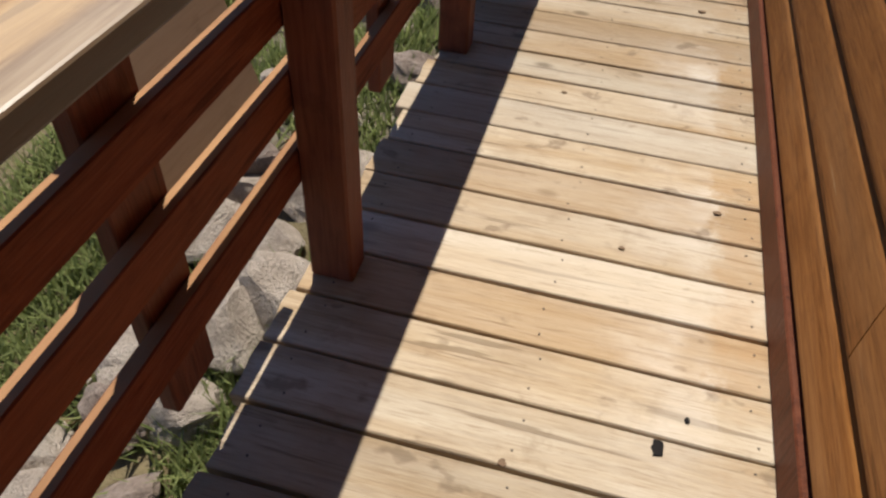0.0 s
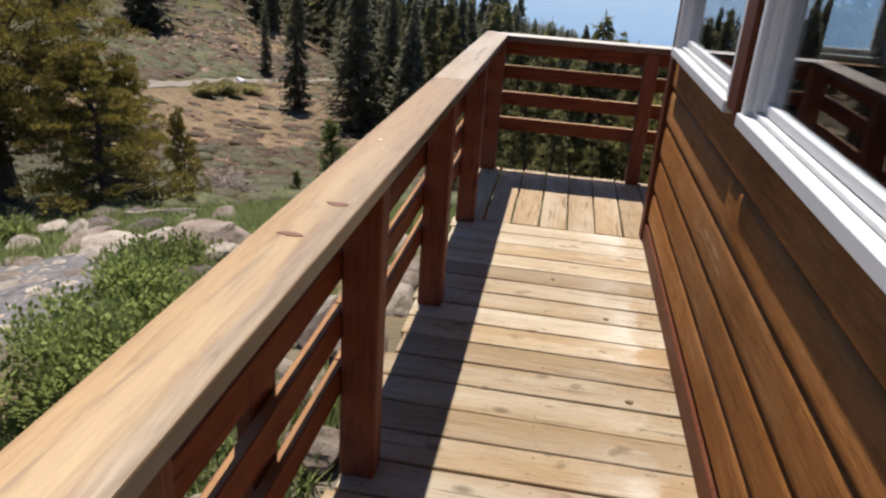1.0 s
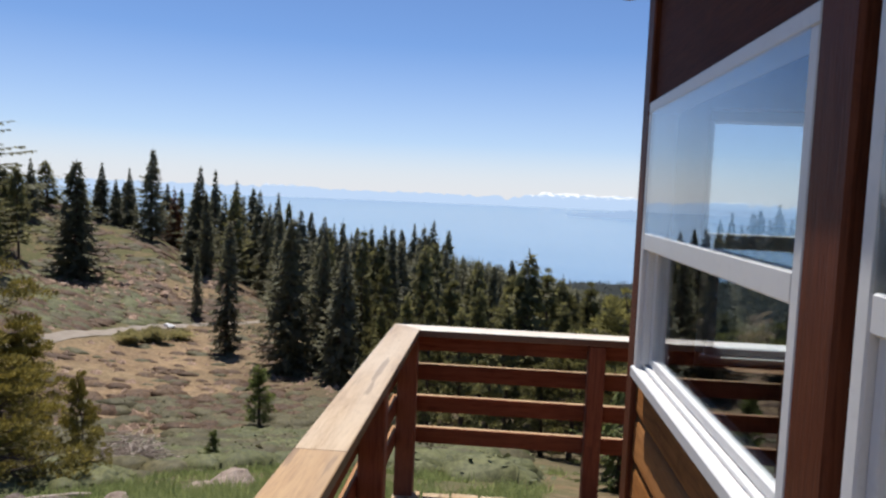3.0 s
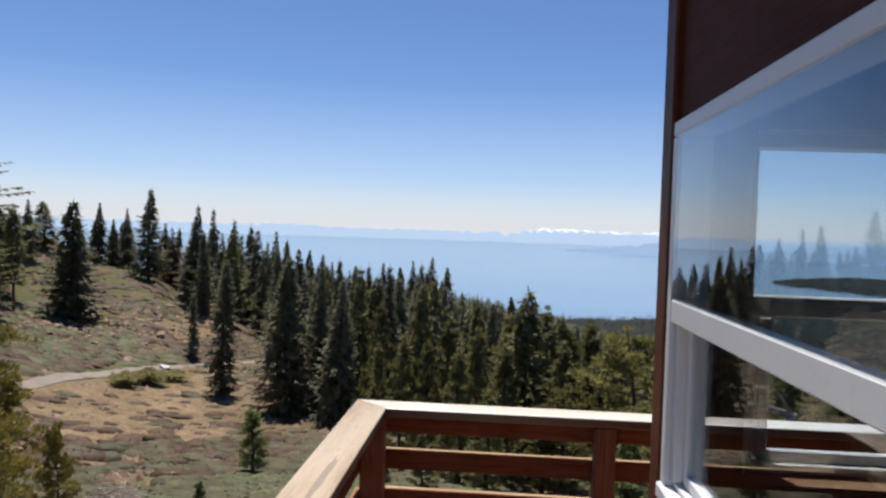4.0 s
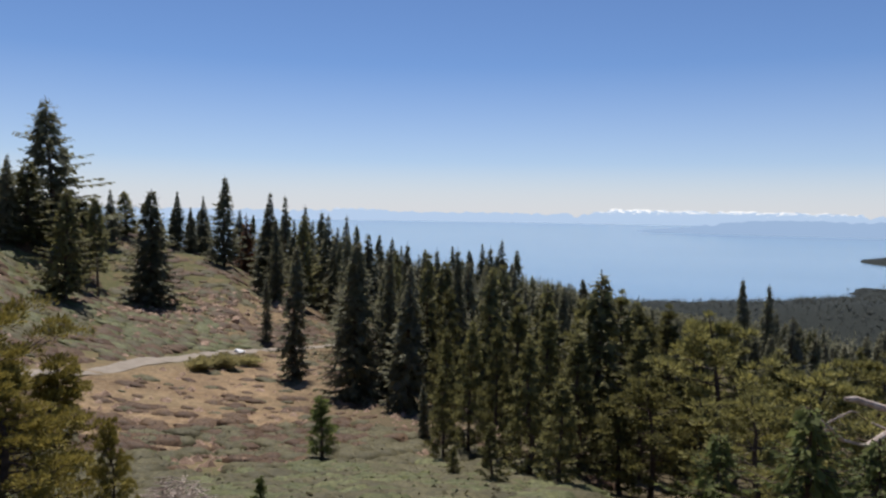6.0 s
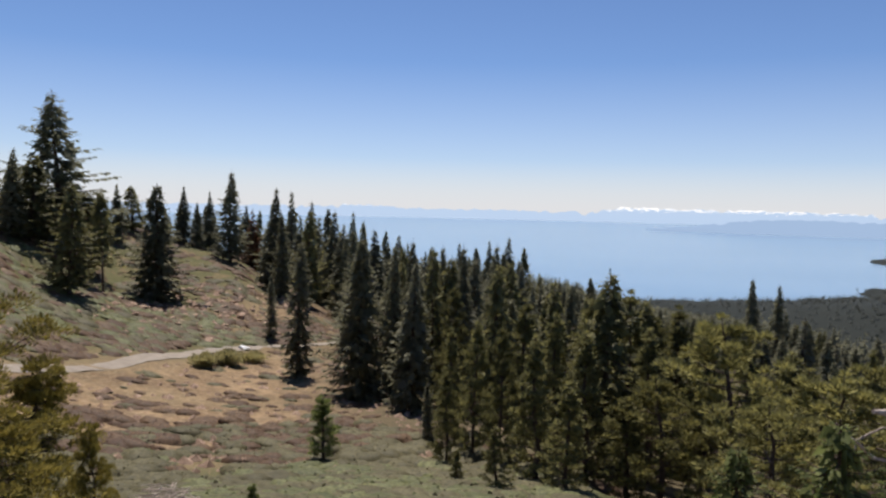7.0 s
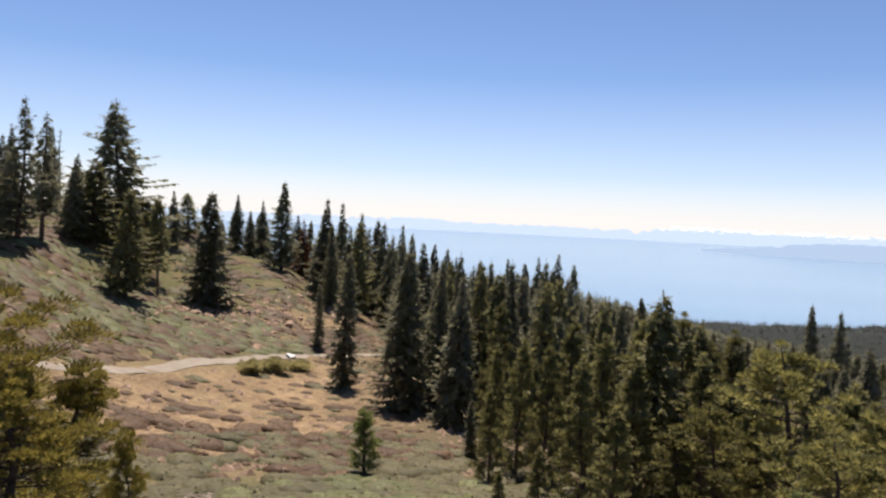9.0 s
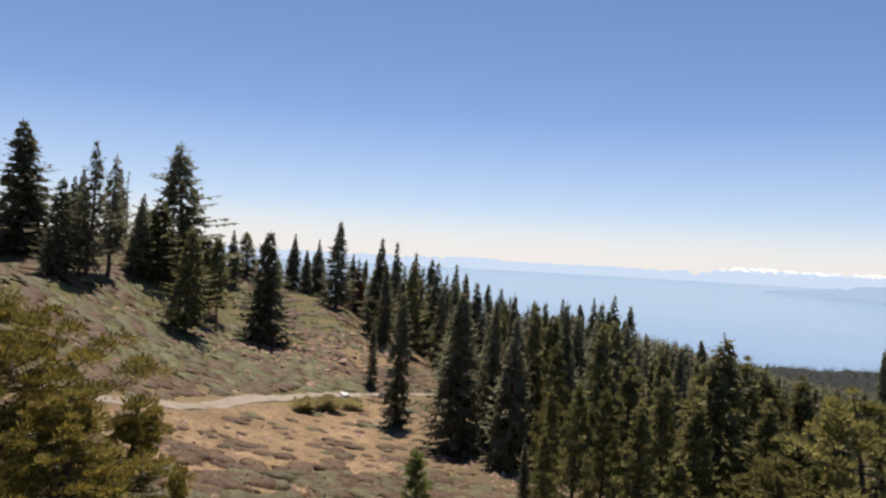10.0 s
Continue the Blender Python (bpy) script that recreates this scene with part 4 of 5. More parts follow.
def pine(seed, h, width, tuft, needles, clumps, per_clump, bark=None, bare=0.12, shape=1.0, name="pine_tree", lean=1.2, girth=0.018, puff=1.0, twigs=4, cone=False, low=0.16):
    """A rounder pine: ascending limbs that carry separate rounded clumps of needle tufts, with dark gaps between."""
    rnd = random.Random(seed)
    root = thing(name)
    wood_part, crown = Shape(seed), Shape(seed + 1)
    line = trunk_line(rnd, h, lean)
    wood_part.stick(line, h * girth + 0.05, 0.02, 8)
    for c in range(clumps):
        t = bare + (1 - bare) * ((c + rnd.random()) / clumps)
        rel = (t - bare) / (1 - bare)
        reach = width / 2 * (math.sin(math.pi * min(low + (0.96 - low) * rel, 1)) ** 0.75 * (1 - shape * 0.45 * rel) + 0.08) * rnd.uniform(0.55, 1.2)
        if cone:
            reach = width / 2 * (0.95 * (1 - rel) ** 0.75 * (0.6 + 0.4 * smooth(0.0, 0.15, rel)) + 0.07) * rnd.uniform(0.6, 1.15)
        a = c * 2.4 + rnd.uniform(-0.5, 0.5)
        start = on_trunk(line, h, t * h * rnd.uniform(0.90, 0.985))
        out = Vector((math.cos(a), math.sin(a), rnd.uniform(0.05, 0.5) - 0.3 * (1 - rel)))
        elbow = start + out * reach * 0.5 + Vector((0, 0, -0.05 * reach))
        tip = start + out * reach + Vector((0, 0, rnd.uniform(0.05, 0.35) * reach * 0.5))
        wood_part.stick([start, elbow, tip], 0.015 + 0.014 * reach, 0.006, 4)
        for i in range(twigs):
            p = start.lerp(elbow, rnd.uniform(0.2, 1.0))
            d = Vector((rnd.gauss(0, 1), rnd.gauss(0, 1), rnd.uniform(-0.6, 0.5))).normalized() + out * 0.6
            wood_part.stick([p, p + d * reach * rnd.uniform(0.12, 0.30)], 0.010, 0.004, 3)
        for centre, share, rad in ((tip, 0.52, 0.34), (elbow.lerp(tip, 0.5), 0.34, 0.28), (elbow, 0.14, 0.18)):
            puffs(rnd, crown, centre, puff * rad * (0.42 + 0.26 * reach) * rnd.uniform(0.75, 1.3), out, tuft, int(per_clump * share))
    puffs(rnd, crown, Vector(line[-1]) - Vector((0, 0, 0.2 * tuft)), puff * (0.06 + 0.02 * width), Vector((0, 0, 1)), tuft, per_clump // 4)
    wood_part.mesh("trunk", bark or M_BARK_GREY, root)
    crown.mesh("crown", needles, root)
    return root


USED = set()


def plant(proto, size, x, y, h, width, label, group="", sink=0.15, turn=None):
    """Stands a copy of a tree, made for a height and width, on the ground."""
    h0, w0 = size
    turn = random.Random(int(x * 131 + y * 17)).uniform(0, 6.28) if turn is None else turn
    m = Matrix.Translation((x, y, bumpy(x, y) - sink)) @ Matrix.Rotation(turn, 4, "Z")
    if proto.name in USED:
        ob = copy_thing(proto, m)
    else:
        USED.add(proto.name)
        ob = proto
        ob.matrix_basis = m
    ob.scale = (width / w0 * 1.12, width / w0 * 1.12, h / h0)
    return tagged(ob, label, "tree", group)


FIR_NEAR = fir(11, 14.0, 5.0, 0.40, 0.50, M_FIR, power=0.95, bare=0.08, core=1.4), (14.0, 5.0)
FIR_DENSE = fir(21, 16.0, 6.0, 0.42, 0.56, M_FIR, power=0.80, core=2.0, bare=0.04, ragged=0.45), (16.0, 6.0)
FIR_SLIM = fir(41, 15.0, 3.2, 0.42, 0.46, M_FIR, power=0.85, bare=0.06, core=1.4, ragged=0.45), (15.0, 3.2)
FIR_OPEN = fir(45, 21.0, 6.4, 0.78, 0.74, M_FIR, power=0.82, bare=0.10, full=0.95, droop=0.22, core=0.6, ragged=0.45, inner=0.14), (21.0, 6.4)
FIR_THIN = fir(47, 20.0, 4.4, 0.72, 0.70, M_FIR, power=0.60, bare=0.22, full=0.9, droop=0.15, core=0.7, ragged=0.55, inner=0.15), (20.0, 4.4)
FIR_MID = fir(51, 17.0, 5.4, 0.58, 0.80, M_FIR_FAR, power=1.0, bare=0.08, core=1.4), (17.0, 5.0)
FIR_MID_B = fir(61, 17.0, 4.6, 0.55, 0.72, M_FIR_FAR, power=0.92, bare=0.06, ragged=0.55, core=1.2), (17.0, 4.2)
SPIRE = fir(71, 16.0, 3.4, 0.70, 0.56, M_FIR_FAR, full=0.85, power=1.1, droop=0.1, core=0.8, ragged=0.6), (16.0, 3.0)
SNAG = fir(75, 16.0, 2.6, 1.0, 0.42, M_FIR_FAR, full=0.6, power=0.7, droop=0.05, core=0.2, ragged=0.8), (16.0, 2.6)
RED_FIR = fir(81, 15.0, 3.6, 0.6, 0.7, M_RED, full=0.7, name="dead_fir"), (15.0, 3.6)
PINE_TALL = fir(91, 16.0, 7.0, 0.46, 0.66, M_PINE_DARK, full=0.95, power=0.74, droop=0.10, bare=0.12, core=1.3, ragged=0.6, inner=0.18, name="pine_tree"), (16.0, 7.0)
PINE_BARE = fir(93, 16.0, 7.0, 0.46, 0.76, M_PINE_DARK, full=0.95, power=0.55, droop=0.05, bare=0.45, core=1.3, ragged=0.5, inner=0.18, name="pine_tree"), (16.0, 7.0)
PINE_TOP = fir(95, 24.0, 11.0, 0.62, 0.95, M_PINE_PALE, full=0.92, power=0.80, droop=-0.05, bare=0.10, core=1.1, ragged=0.75, inner=0.22, name="pine_tree"), (24.0, 11.0)
PINE_ROUND = pine(101, 9.0, 5.5, 0.24, M_PINE_OLIVE, 56, 190, M_BARK, 0.06, 0.55), (9.0, 5.5)
PINE_SLIM = pine(115, 9.0, 3.4, 0.26, M_PINE_DARK, 60, 95, M_BARK, 0.08, 1.0, cone=True, puff=0.9), (9.0, 3.4)
PINE_BUSHY = pine(111, 9.0, 5.0, 0.26, M_PINE_DARK, 70, 130, M_BARK, 0.08, 1.15, cone=True, puff=0.9), (9.0, 5.0)
FIR_GREEN = fir(141, 4.5, 3.2, 0.24, 0.24, M_GREEN, power=0.7, droop=0.35, core=1.4), (4.5, 3.2)
PINE_NEAR = pine(121, 6.0, 4.2, 0.105, M_PINE, 84, 420, M_BARK, 0.08, 1.15, lean=3, puff=1.0, twigs=12, low=0.32), (6.0, 4.2)
PINE_OLD = pine(125, 7.5, 7.0, 0.12, M_PINE, 120, 600, M_BARK, 0.30, 0.30, lean=3, girth=0.075, puff=1.0, twigs=14), (7.5, 7.0)
YOUNG = pine(131, 4.0, 1.6, 0.13, M_YOUNG, 60, 110, M_BARK, 0.16, 1.1, name="young_pine", puff=0.85, low=0.26), (4.0, 1.6)

TALL = "tall dark green fir standing on the dry hillside"
LEFT_RIDGE = "fir trees on the ridge"
EDGE = "tall dark fir at the edge of the forest"
GROUP = "forest edge firs"
TOPS = ((-30.8, -0.67), (-29.8, -0.05), (-28.6, -0.2), (-28.0, -0.1), (-27.4, -0.6), (-25.1, -0.1), (-24.2, -0.4), (-23.2, 0.1), (-22.5, -0.6), (-21.9, -0.4), (-21.1, -0.7), (-20.4, -0.2), (-19.7, -0.8), (-19.0, -0.05), (-17.9, -1.2), (-17.1, -0.4), (-16.3, -1.0), (-15.5, -1.7), (-14.6, -1.8), (-13.7, -2.1), (-12.9, -2.6), (-11.1, -2.9), (-8.9, -2.65), (-7.6, -2.9), (-6.5, -2.35), (-5.1, -2.0), (-3.9, -2.8))
plant(*FIR_DENSE, -108.8, 97.5, 23.7, 13.0, "broad dense dark fir high on the hillside", LEFT_RIDGE)
plant(*FIR_OPEN, -84.7, 88.0, 21.2, 6.6, "tall fir with open layered limbs on the hillside", LEFT_RIDGE)
plant(*FIR_SLIM, -86.3, 84.7, 15.0, 6.0, TALL, LEFT_RIDGE)
plant(*FIR_THIN, -86.8, 94.8, 20.2, 4.6, "tall thin fir with sparse limbs on the hillside", LEFT_RIDGE)
plant(*SNAG, -119.8, 135.3, 16.5, 2.8, "bare-topped thin spire of a fir", LEFT_RIDGE)
for x, y, h, w in ((-104.0, 104.0, 15.0, 5.0), (-99.0, 101.0, 13.0, 5.0), (-110.0, 112.0, 16.0, 5.5), (-112.0, 124.0, 17.0, 5.0), (-104.0, 122.0, 13.0, 5.0), (-98.0, 128.0, 12.0, 5.0), (-89.0, 86.0, 9.0, 4.5), (-115.0, 104.0, 17.0, 7.0)):
    plant(*(FIR_MID if x < -100 else FIR_MID_B), x, y, h, w, TALL, LEFT_RIDGE)
plant(*FIR_MID, -89.7, 104.8, 13.7, 5.0, TALL, LEFT_RIDGE)
plant(*PINE_TOP, -92.2, 118.2, 26.6, 17.0, "tall open-crowned pale green pine above the slope", LEFT_RIDGE)
plant(*PINE_TALL, -88.9, 108.5, 15.0, 11.0, "bushy dark pine beside a taller one", LEFT_RIDGE)
plant(*PINE_TALL, -84.5, 117.0, 14.5, 11.0, "bushy dark pine beside a taller one", LEFT_RIDGE)
plant(*PINE_TALL, -71.5, 94.7, 17.0, 8.2, "full dark pine casting shade on green slope", "pines on the slope")
plant(*PINE_BARE, -76.3, 109.2, 17.3, 5.8, "slim pine with a bare lower trunk", "pines on the slope")
plant(*FIR_DENSE, -71.2, 117.2, 20.8, 10.4, "full dark fir beside a stony slope", "pines on the slope")
plant(*FIR_MID, -99.6, 147.7, 13.0, 4.2, TALL, LEFT_RIDGE)
plant(*PINE_TALL, -103.4, 159.1, 11.0, 8.5, "small round pine on the crest of the ridge", LEFT_RIDGE)
plant(*FIR_MID, -96.1, 169.3, 14.6, 5.0, TALL, LEFT_RIDGE)
plant(*FIR_MID_B, -94.6, 173.6, 11.8, 4.0, TALL, LEFT_RIDGE)
plant(*FIR_MID, -94.3, 179.4, 15.8, 4.6, TALL, LEFT_RIDGE)
plant(*FIR_NEAR, -82.8, 168.2, 22.7, 9.0, "shapely pointed dark fir at the forest edge", "forest edge firs")
for i, (az, el) in enumerate(TOPS):
    r = 222 - 0.05 * (az + 20) ** 2 if az < -24 else 205 - 26 * (i % 3) + 1.2 * (az + 24)
    x, y = 0.7 + r * math.sin(radians(az)), -0.9 + r * math.cos(radians(az))
    h = 1.65 + r * math.tan(radians(el)) - terrain(x, y)
    plant(*(FIR_MID, PINE_TALL, FIR_MID_B, FIR_DENSE, FIR_MID)[i % 5], x, y, h, min(max(h * (0.27, 0.40, 0.30, 0.36)[i % 4], 4.0), 7.6), EDGE, GROUP)
plant(*RED_FIR, -85.0, 185.9, 16.3, 5.0, "dead rust-red fir among green ones")
plant(*FIR_MID, -64.0, 151.1, 22.7, 7.0, EDGE, GROUP)
plant(*FIR_MID_B, -74.0, 186.0, 25.0, 6.2, EDGE, GROUP)
plant(*FIR_MID, -60.0, 163.0, 23.0, 6.8, EDGE, GROUP)
plant(*FIR_MID_B, -56.0, 168.0, 24.0, 7.4, EDGE, GROUP)
plant(*FIR_SLIM, -32.2, 84.0, 17.2, 4.2, "narrow dark fir with clear space around it", GROUP)
plant(*FIR_SLIM, -47.1, 110.2, 11.0, 2.4, "small thin fir near the track", GROUP)
plant(*FIR_DENSE, -21.1, 73.0, 17.1, 7.2, "broad very dark fir reaching to the ground", GROUP)
plant(*FIR_NEAR, -17.4, 72.3, 16.3, 3.6, EDGE, GROUP)
plant(*FIR_NEAR, -15.4, 71.2, 16.9, 3.6, EDGE, GROUP)
plant(*PINE_TALL, -13.0, 70.4, 16.1, 4.2, "dark pine at the edge of the forest", GROUP)
plant(*FIR_SLIM, -9.6, 51.2, 4.7, 1.2, "thin little fir in front of the forest", GROUP)
plant(*FIR_NEAR, -14.3, 81.8, 17.0, 4.0, EDGE, GROUP)
plant(*FIR_NEAR, -10.0, 69.2, 16.5, 4.0, EDGE, GROUP)
plant(*FIR_NEAR, -7.1, 71.8, 17.1, 4.0, EDGE, GROUP)
plant(*PINE_BUSHY, -5.6, 45.8, 9.0, 2.9, "slender bushy pine below the deck", "pines below the deck")
plant(*PINE_BUSHY, -3.4, 43.1, 8.7, 2.6, "slender bushy pine below the deck", "pines below the deck")
plant(*PINE_BUSHY, -6.6, 42.0, 6.0, 2.0, "slender bushy pine below the deck", "pines below the deck")
plant(*PINE_TALL, 2.7, 47.5, 13.2, 6.4, "big dark pine with yellow-green tips below the deck", "pines below the deck")
plant(*PINE_TALL, -0.6, 49.2, 12.5, 3.8, "dark pine below the deck", "pines below the deck")
plant(*PINE_TALL, 6.0, 54.0, 12.0, 5.0, "dark pine below the deck", "pines below the deck")
plant(*PINE_ROUND, 8.3, 37.0, 10.0, 6.0, "round yellow-green pine below the deck", "pines below the deck")
plant(*PINE_ROUND, 5.0, 36.0, 6.5, 4.2, "round yellow-green pine below the deck", "pines below the deck")
plant(*PINE_ROUND, 9.6, 25.5, 6.6, 4.6, "round yellow-green pine below the deck", "pines below the deck")
plant(*PINE_ROUND, 12.6, 29.0, 8.0, 5.0, "round green pine below the deck", "pines below the deck")
for x, y, h, w in ((5.2, 12.6, 3.7, 2.6), (6.9, 14.0, 3.4, 2.8), (8.8, 16.2, 4.6, 3.4), (4.0, 14.8, 3.0, 2.2), (10.5, 19.5, 5.2, 3.6)):
    plant(*FIR_GREEN, x, y, h, w, "fresh green young fir below the deck", "young firs below the deck")
plant(*PINE_ROUND, 6.2, 21.0, 4.6, 3.4, "olive green pine below the deck", "pines below the deck")
for x, y, h, w in ((-2.6, 31.0, 3.2, 1.3), (-1.0, 37.0, 8.0, 2.8), (0.6, 33.0, 5.6, 2.3), (1.6, 39.0, 8.6, 3.0), (3.6, 36.5, 5.4, 2.4), (-2.6, 46.0, 10.6, 3.0), (5.4, 44.0, 9.4, 3.4), (7.2, 50.0, 11.0, 3.8), (10.6, 44.0, 9.0, 3.8), (12.6, 38.0, 8.0, 3.8), (-0.2, 42.0, 9.6, 2.8), (4.2, 52.0, 12.0, 3.8), (-8.0, 50.0, 8.6, 2.2), (9.2, 47.0, 10.0, 3.8), (-4.6, 33.5, 2.0, 0.9), (14.0, 46.0, 9.0, 4.0)):
    plant(*PINE_SLIM, x, y, h, w, "dark conifer crowding the slope below the deck", "lower slope conifers")
plant(*FIR_NEAR, 29.5, 126.5, 17.5, 5.0, "pointed dark fir rising over its neighbours", GROUP)
plant(*FIR_NEAR, 32.2, 121.5, 17.0, 5.0, "pointed dark fir rising over its neighbours", GROUP)
plant(*YOUNG, -13.9, 40.7, 4.2, 1.55, "lone young pine in an open meadow")
plant(*YOUNG, -7.9, 17.6, 1.3, 0.42, "tiny pine sapling in the grass")
NEARBY = "yellow-green pines beside the path"
plant(*PINE_OLD, -14.6, 12.4, 6.7, 6.0, "spreading old yellow-green pine with a dark trunk", NEARBY)
# a second old pine, added so its crown shades the ground left of the first
plant(*PINE_OLD, -17.0, 10.0, 7.4, 6.2, "spreading old yellow-green pine with a dark trunk", NEARBY, turn=2.1)
plant(*PINE_NEAR, -10.7, 11.6, 4.4, 3.3, "bushy yellow-green pine beside the path", NEARBY)
plant(*PINE_NEAR, -9.5, 13.3, 3.0, 1.0, "small pointed yellow-green pine", NEARBY)
plant(*PINE_NEAR, -13.3, 15.4, 4.8, 3.2, "bushy yellow-green pine beside the path", NEARBY)


# the forest beyond: the tree line falls towards the lake
AZ_KNOTS = (-26, -19, -17, -14.6, -12, -9, -4, -2.8, 0, 3.7, 7.5, 12, 40)
CAP_KNOTS = (-0.2, -0.2, -1.2, -2.6, -3.0, -3.2, -3.2, -4.7, -5.2, -6.3, -7.0, -7.3, -7.6)


def tree_line(az):
    return float(np.interp(az, AZ_KNOTS, CAP_KNOTS))


def forest_spot(rnd, r0, r1, a0, a1):
    az, r = rnd.uniform(a0, a1), math.sqrt(rnd.uniform(r0 * r0, r1 * r1))
    x, y = r * math.sin(radians(az)), -0.5 + r * math.cos(radians(az))
    return az, r, x, y


def room_for(x, y, r, az, rnd, h_max, slack):
    top = 1.7 + r * math.tan(radians(tree_line(az) - slack))
    return min(h_max, top - terrain(x, y))


def forest():
    rnd = random.Random(8)
    kinds = (FIR_MID, FIR_MID_B, PINE_TALL, FIR_SLIM, SPIRE, FIR_DENSE)
    placed = []
    tries = 0
    while len(placed) < 135 and tries < 6000:
        tries += 1
        az, r, x, y = forest_spot(rnd, 62, 215, -19.5, 27)
        if az < -14 and r < 110 or min((math.hypot(x - p, y - q) for p, q in placed), default=9) < 4.2:
            continue
        h = room_for(x, y, r, az, rnd, rnd.uniform(13, 21), abs(rnd.gauss(0, 0.9)) - (0.9 if rnd.random() < 0.10 else 0.0))
        if h < 8:
            continue
        k = kinds[rnd.randrange(6)]
        plant(*k, x, y, h, min(h * rnd.uniform(0.24, 0.42), 7.0), "dark green fir within the forest", "forest firs")
        placed.append((x, y))


forest()


def lower_pines():
    rnd, placed, tries = random.Random(18), [], 0
    while len(placed) < 27 and tries < 900:
        tries += 1
        az, r, x, y = forest_spot(rnd, 50, 84, -9, 27)
        if min((math.hypot(x - p, y - q) for p, q in placed), default=9) < 3.6:
            continue
        h = room_for(x, y, r, az, rnd, rnd.uniform(9, 14), 0.7 + abs(rnd.gauss(0, 1.2)))
        if h < 4.5:
            continue
        k = (PINE_TALL, FIR_NEAR, PINE_BUSHY, FIR_DENSE)[rnd.randrange(4)]
        plant(*k, x, y, h, h * rnd.uniform(0.30, 0.42), "dark green conifer on the slope below the deck", "lower slope conifers")
        placed.append((x, y))


lower_pines()


def far_forest():
    """Thousands of trees too far off to tell apart, down to the shore."""
    rnd, wood_side, shore_side = random.Random(5), Shape(5), Shape(6)
    made = 0
    for t in range(30000):
        az, r, x, y = forest_spot(rnd, 190, 330, -30, 48) if t % 2 else forest_spot(rnd, 330, 700, -8, 46) if t % 8 else forest_spot(rnd, 640, 1350, 8, 46)
        z = terrain(x, y)
        if z < LAKE + 0.6 or az < -19 and r < 260:
            continue
        h = room_for(x, y, r, az, rnd, rnd.uniform(8, 15), abs(rnd.gauss(0, 0.3))) if r < 330 else rnd.uniform(2.0, 3.6)
        if h < 2.0 or r < 330 and h < 4.5 or made > 12000:
            continue
        made += 1
        s = wood_side if r < 330 else shore_side
        n = 56 if r < 300 else 40 if r < 330 else 9
        w = h * rnd.uniform(0.13, 0.19) * (1 if r < 330 else 2)
        for i in range(n):
            f = (i + rnd.random()) / n
            a = rnd.uniform(0, 6.283)
            reach = w * (1 - f) ** 0.8
            d = Vector((math.cos(a), math.sin(a), rnd.uniform(-0.5, 0.1)))
            s.spray((x + d.x * reach * 0.25, y + d.y * reach * 0.25, z + h * (0.05 + 0.93 * f)), d, reach + 0.5, 0.34, 0.2)
        if r < 330:
            s.stick([(x, y, z - 0.3), (x, y, z + h * 0.5), (x, y, z + h)], 0.2, 0.04, 3)
    tagged(wood_side.mesh("far_forest", M_FIR_FAR), "dark conifer forest falling towards the lake", "forest", kind="stuff")
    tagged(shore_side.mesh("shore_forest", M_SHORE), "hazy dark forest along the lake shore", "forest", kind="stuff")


far_forest()


# ---- rocks ----
def rock_mesh(seed, flat, material, fine=2):
    bm = bmesh.new()
    bmesh.ops.create_icosphere(bm, subdivisions=fine, radius=1.0)
    rnd = random.Random(seed)
    cuts = [(Vector((rnd.gauss(0, 1), rnd.gauss(0, 1), rnd.gauss(0.3, 0.8))).normalized(), rnd.uniform(0.55, 0.85)) for c in range(9)]
    for v in bm.verts:
        d = v.co.normalized()
        k = 1 + 0.34 * noise.noise(d * 1.2 + Vector((seed * 7.1, 0, 0))) + 0.16 * noise.noise(d * 3.1 + Vector((0, seed * 3.3, 0)))
        cell = noise.cell_vector(d * 1.4 + Vector((seed, seed, 0)))
        v.co = d * k + cell * 0.10
        for face, reach in cuts:
            over = v.co.dot(face) - reach
            if over > 0:
                v.co -= face * over * 0.9
        v.co += d * 0.045 * noise.noise(v.co * 5.0 + Vector((0, 0, seed)))
        v.co.z *= flat
    mesh = bpy.data.meshes.new("boulder")
    bm.to_mesh(mesh)
    bm.free()
    mesh.materials.append(material)
    return mesh


ROCKS = [rock_mesh(i, (0.75, 0.6, 0.5, 0.85)[i % 4], M_STONE, 3) for i in range(6)]
DARK_ROCKS = [rock_mesh(20 + i, 0.7, M_STONE_DARK, 3) for i in range(3)]
SLABS = [rock_mesh(40 + i, 0.22, M_STONE, 3) for i in range(3)]
SCREE_ROCKS = [rock_mesh(70 + i, (0.6, 0.8)[i % 2], M_SCREE, 2) for i in range(4)]
PALE_ROCKS = [rock_mesh(50 + i, 0.6, M_STONE_PALE, 3) for i in range(3)]
PALE_SLABS = [rock_mesh(55 + i, 0.28, M_STONE_PALE, 3) for i in range(3)]
WHITE_ROCK = rock_mesh(60, 0.3, M_STONE_WHITE, 3)


def rock(mesh, x, y, size, label, group="", turn=0.0, lift=0.0, name="boulder", tall=1.0):
    ob = new(name, mesh)
    ob.location = (x, y, bumpy(x, y) + size * 0.15 + lift)
    ob.rotation_euler = (0.12 * math.sin(x * 9), 0.12 * math.cos(y * 7), turn)
    ob.scale = (size, size * 0.85, size * tall)
    return tagged(ob, label, "rock", group)


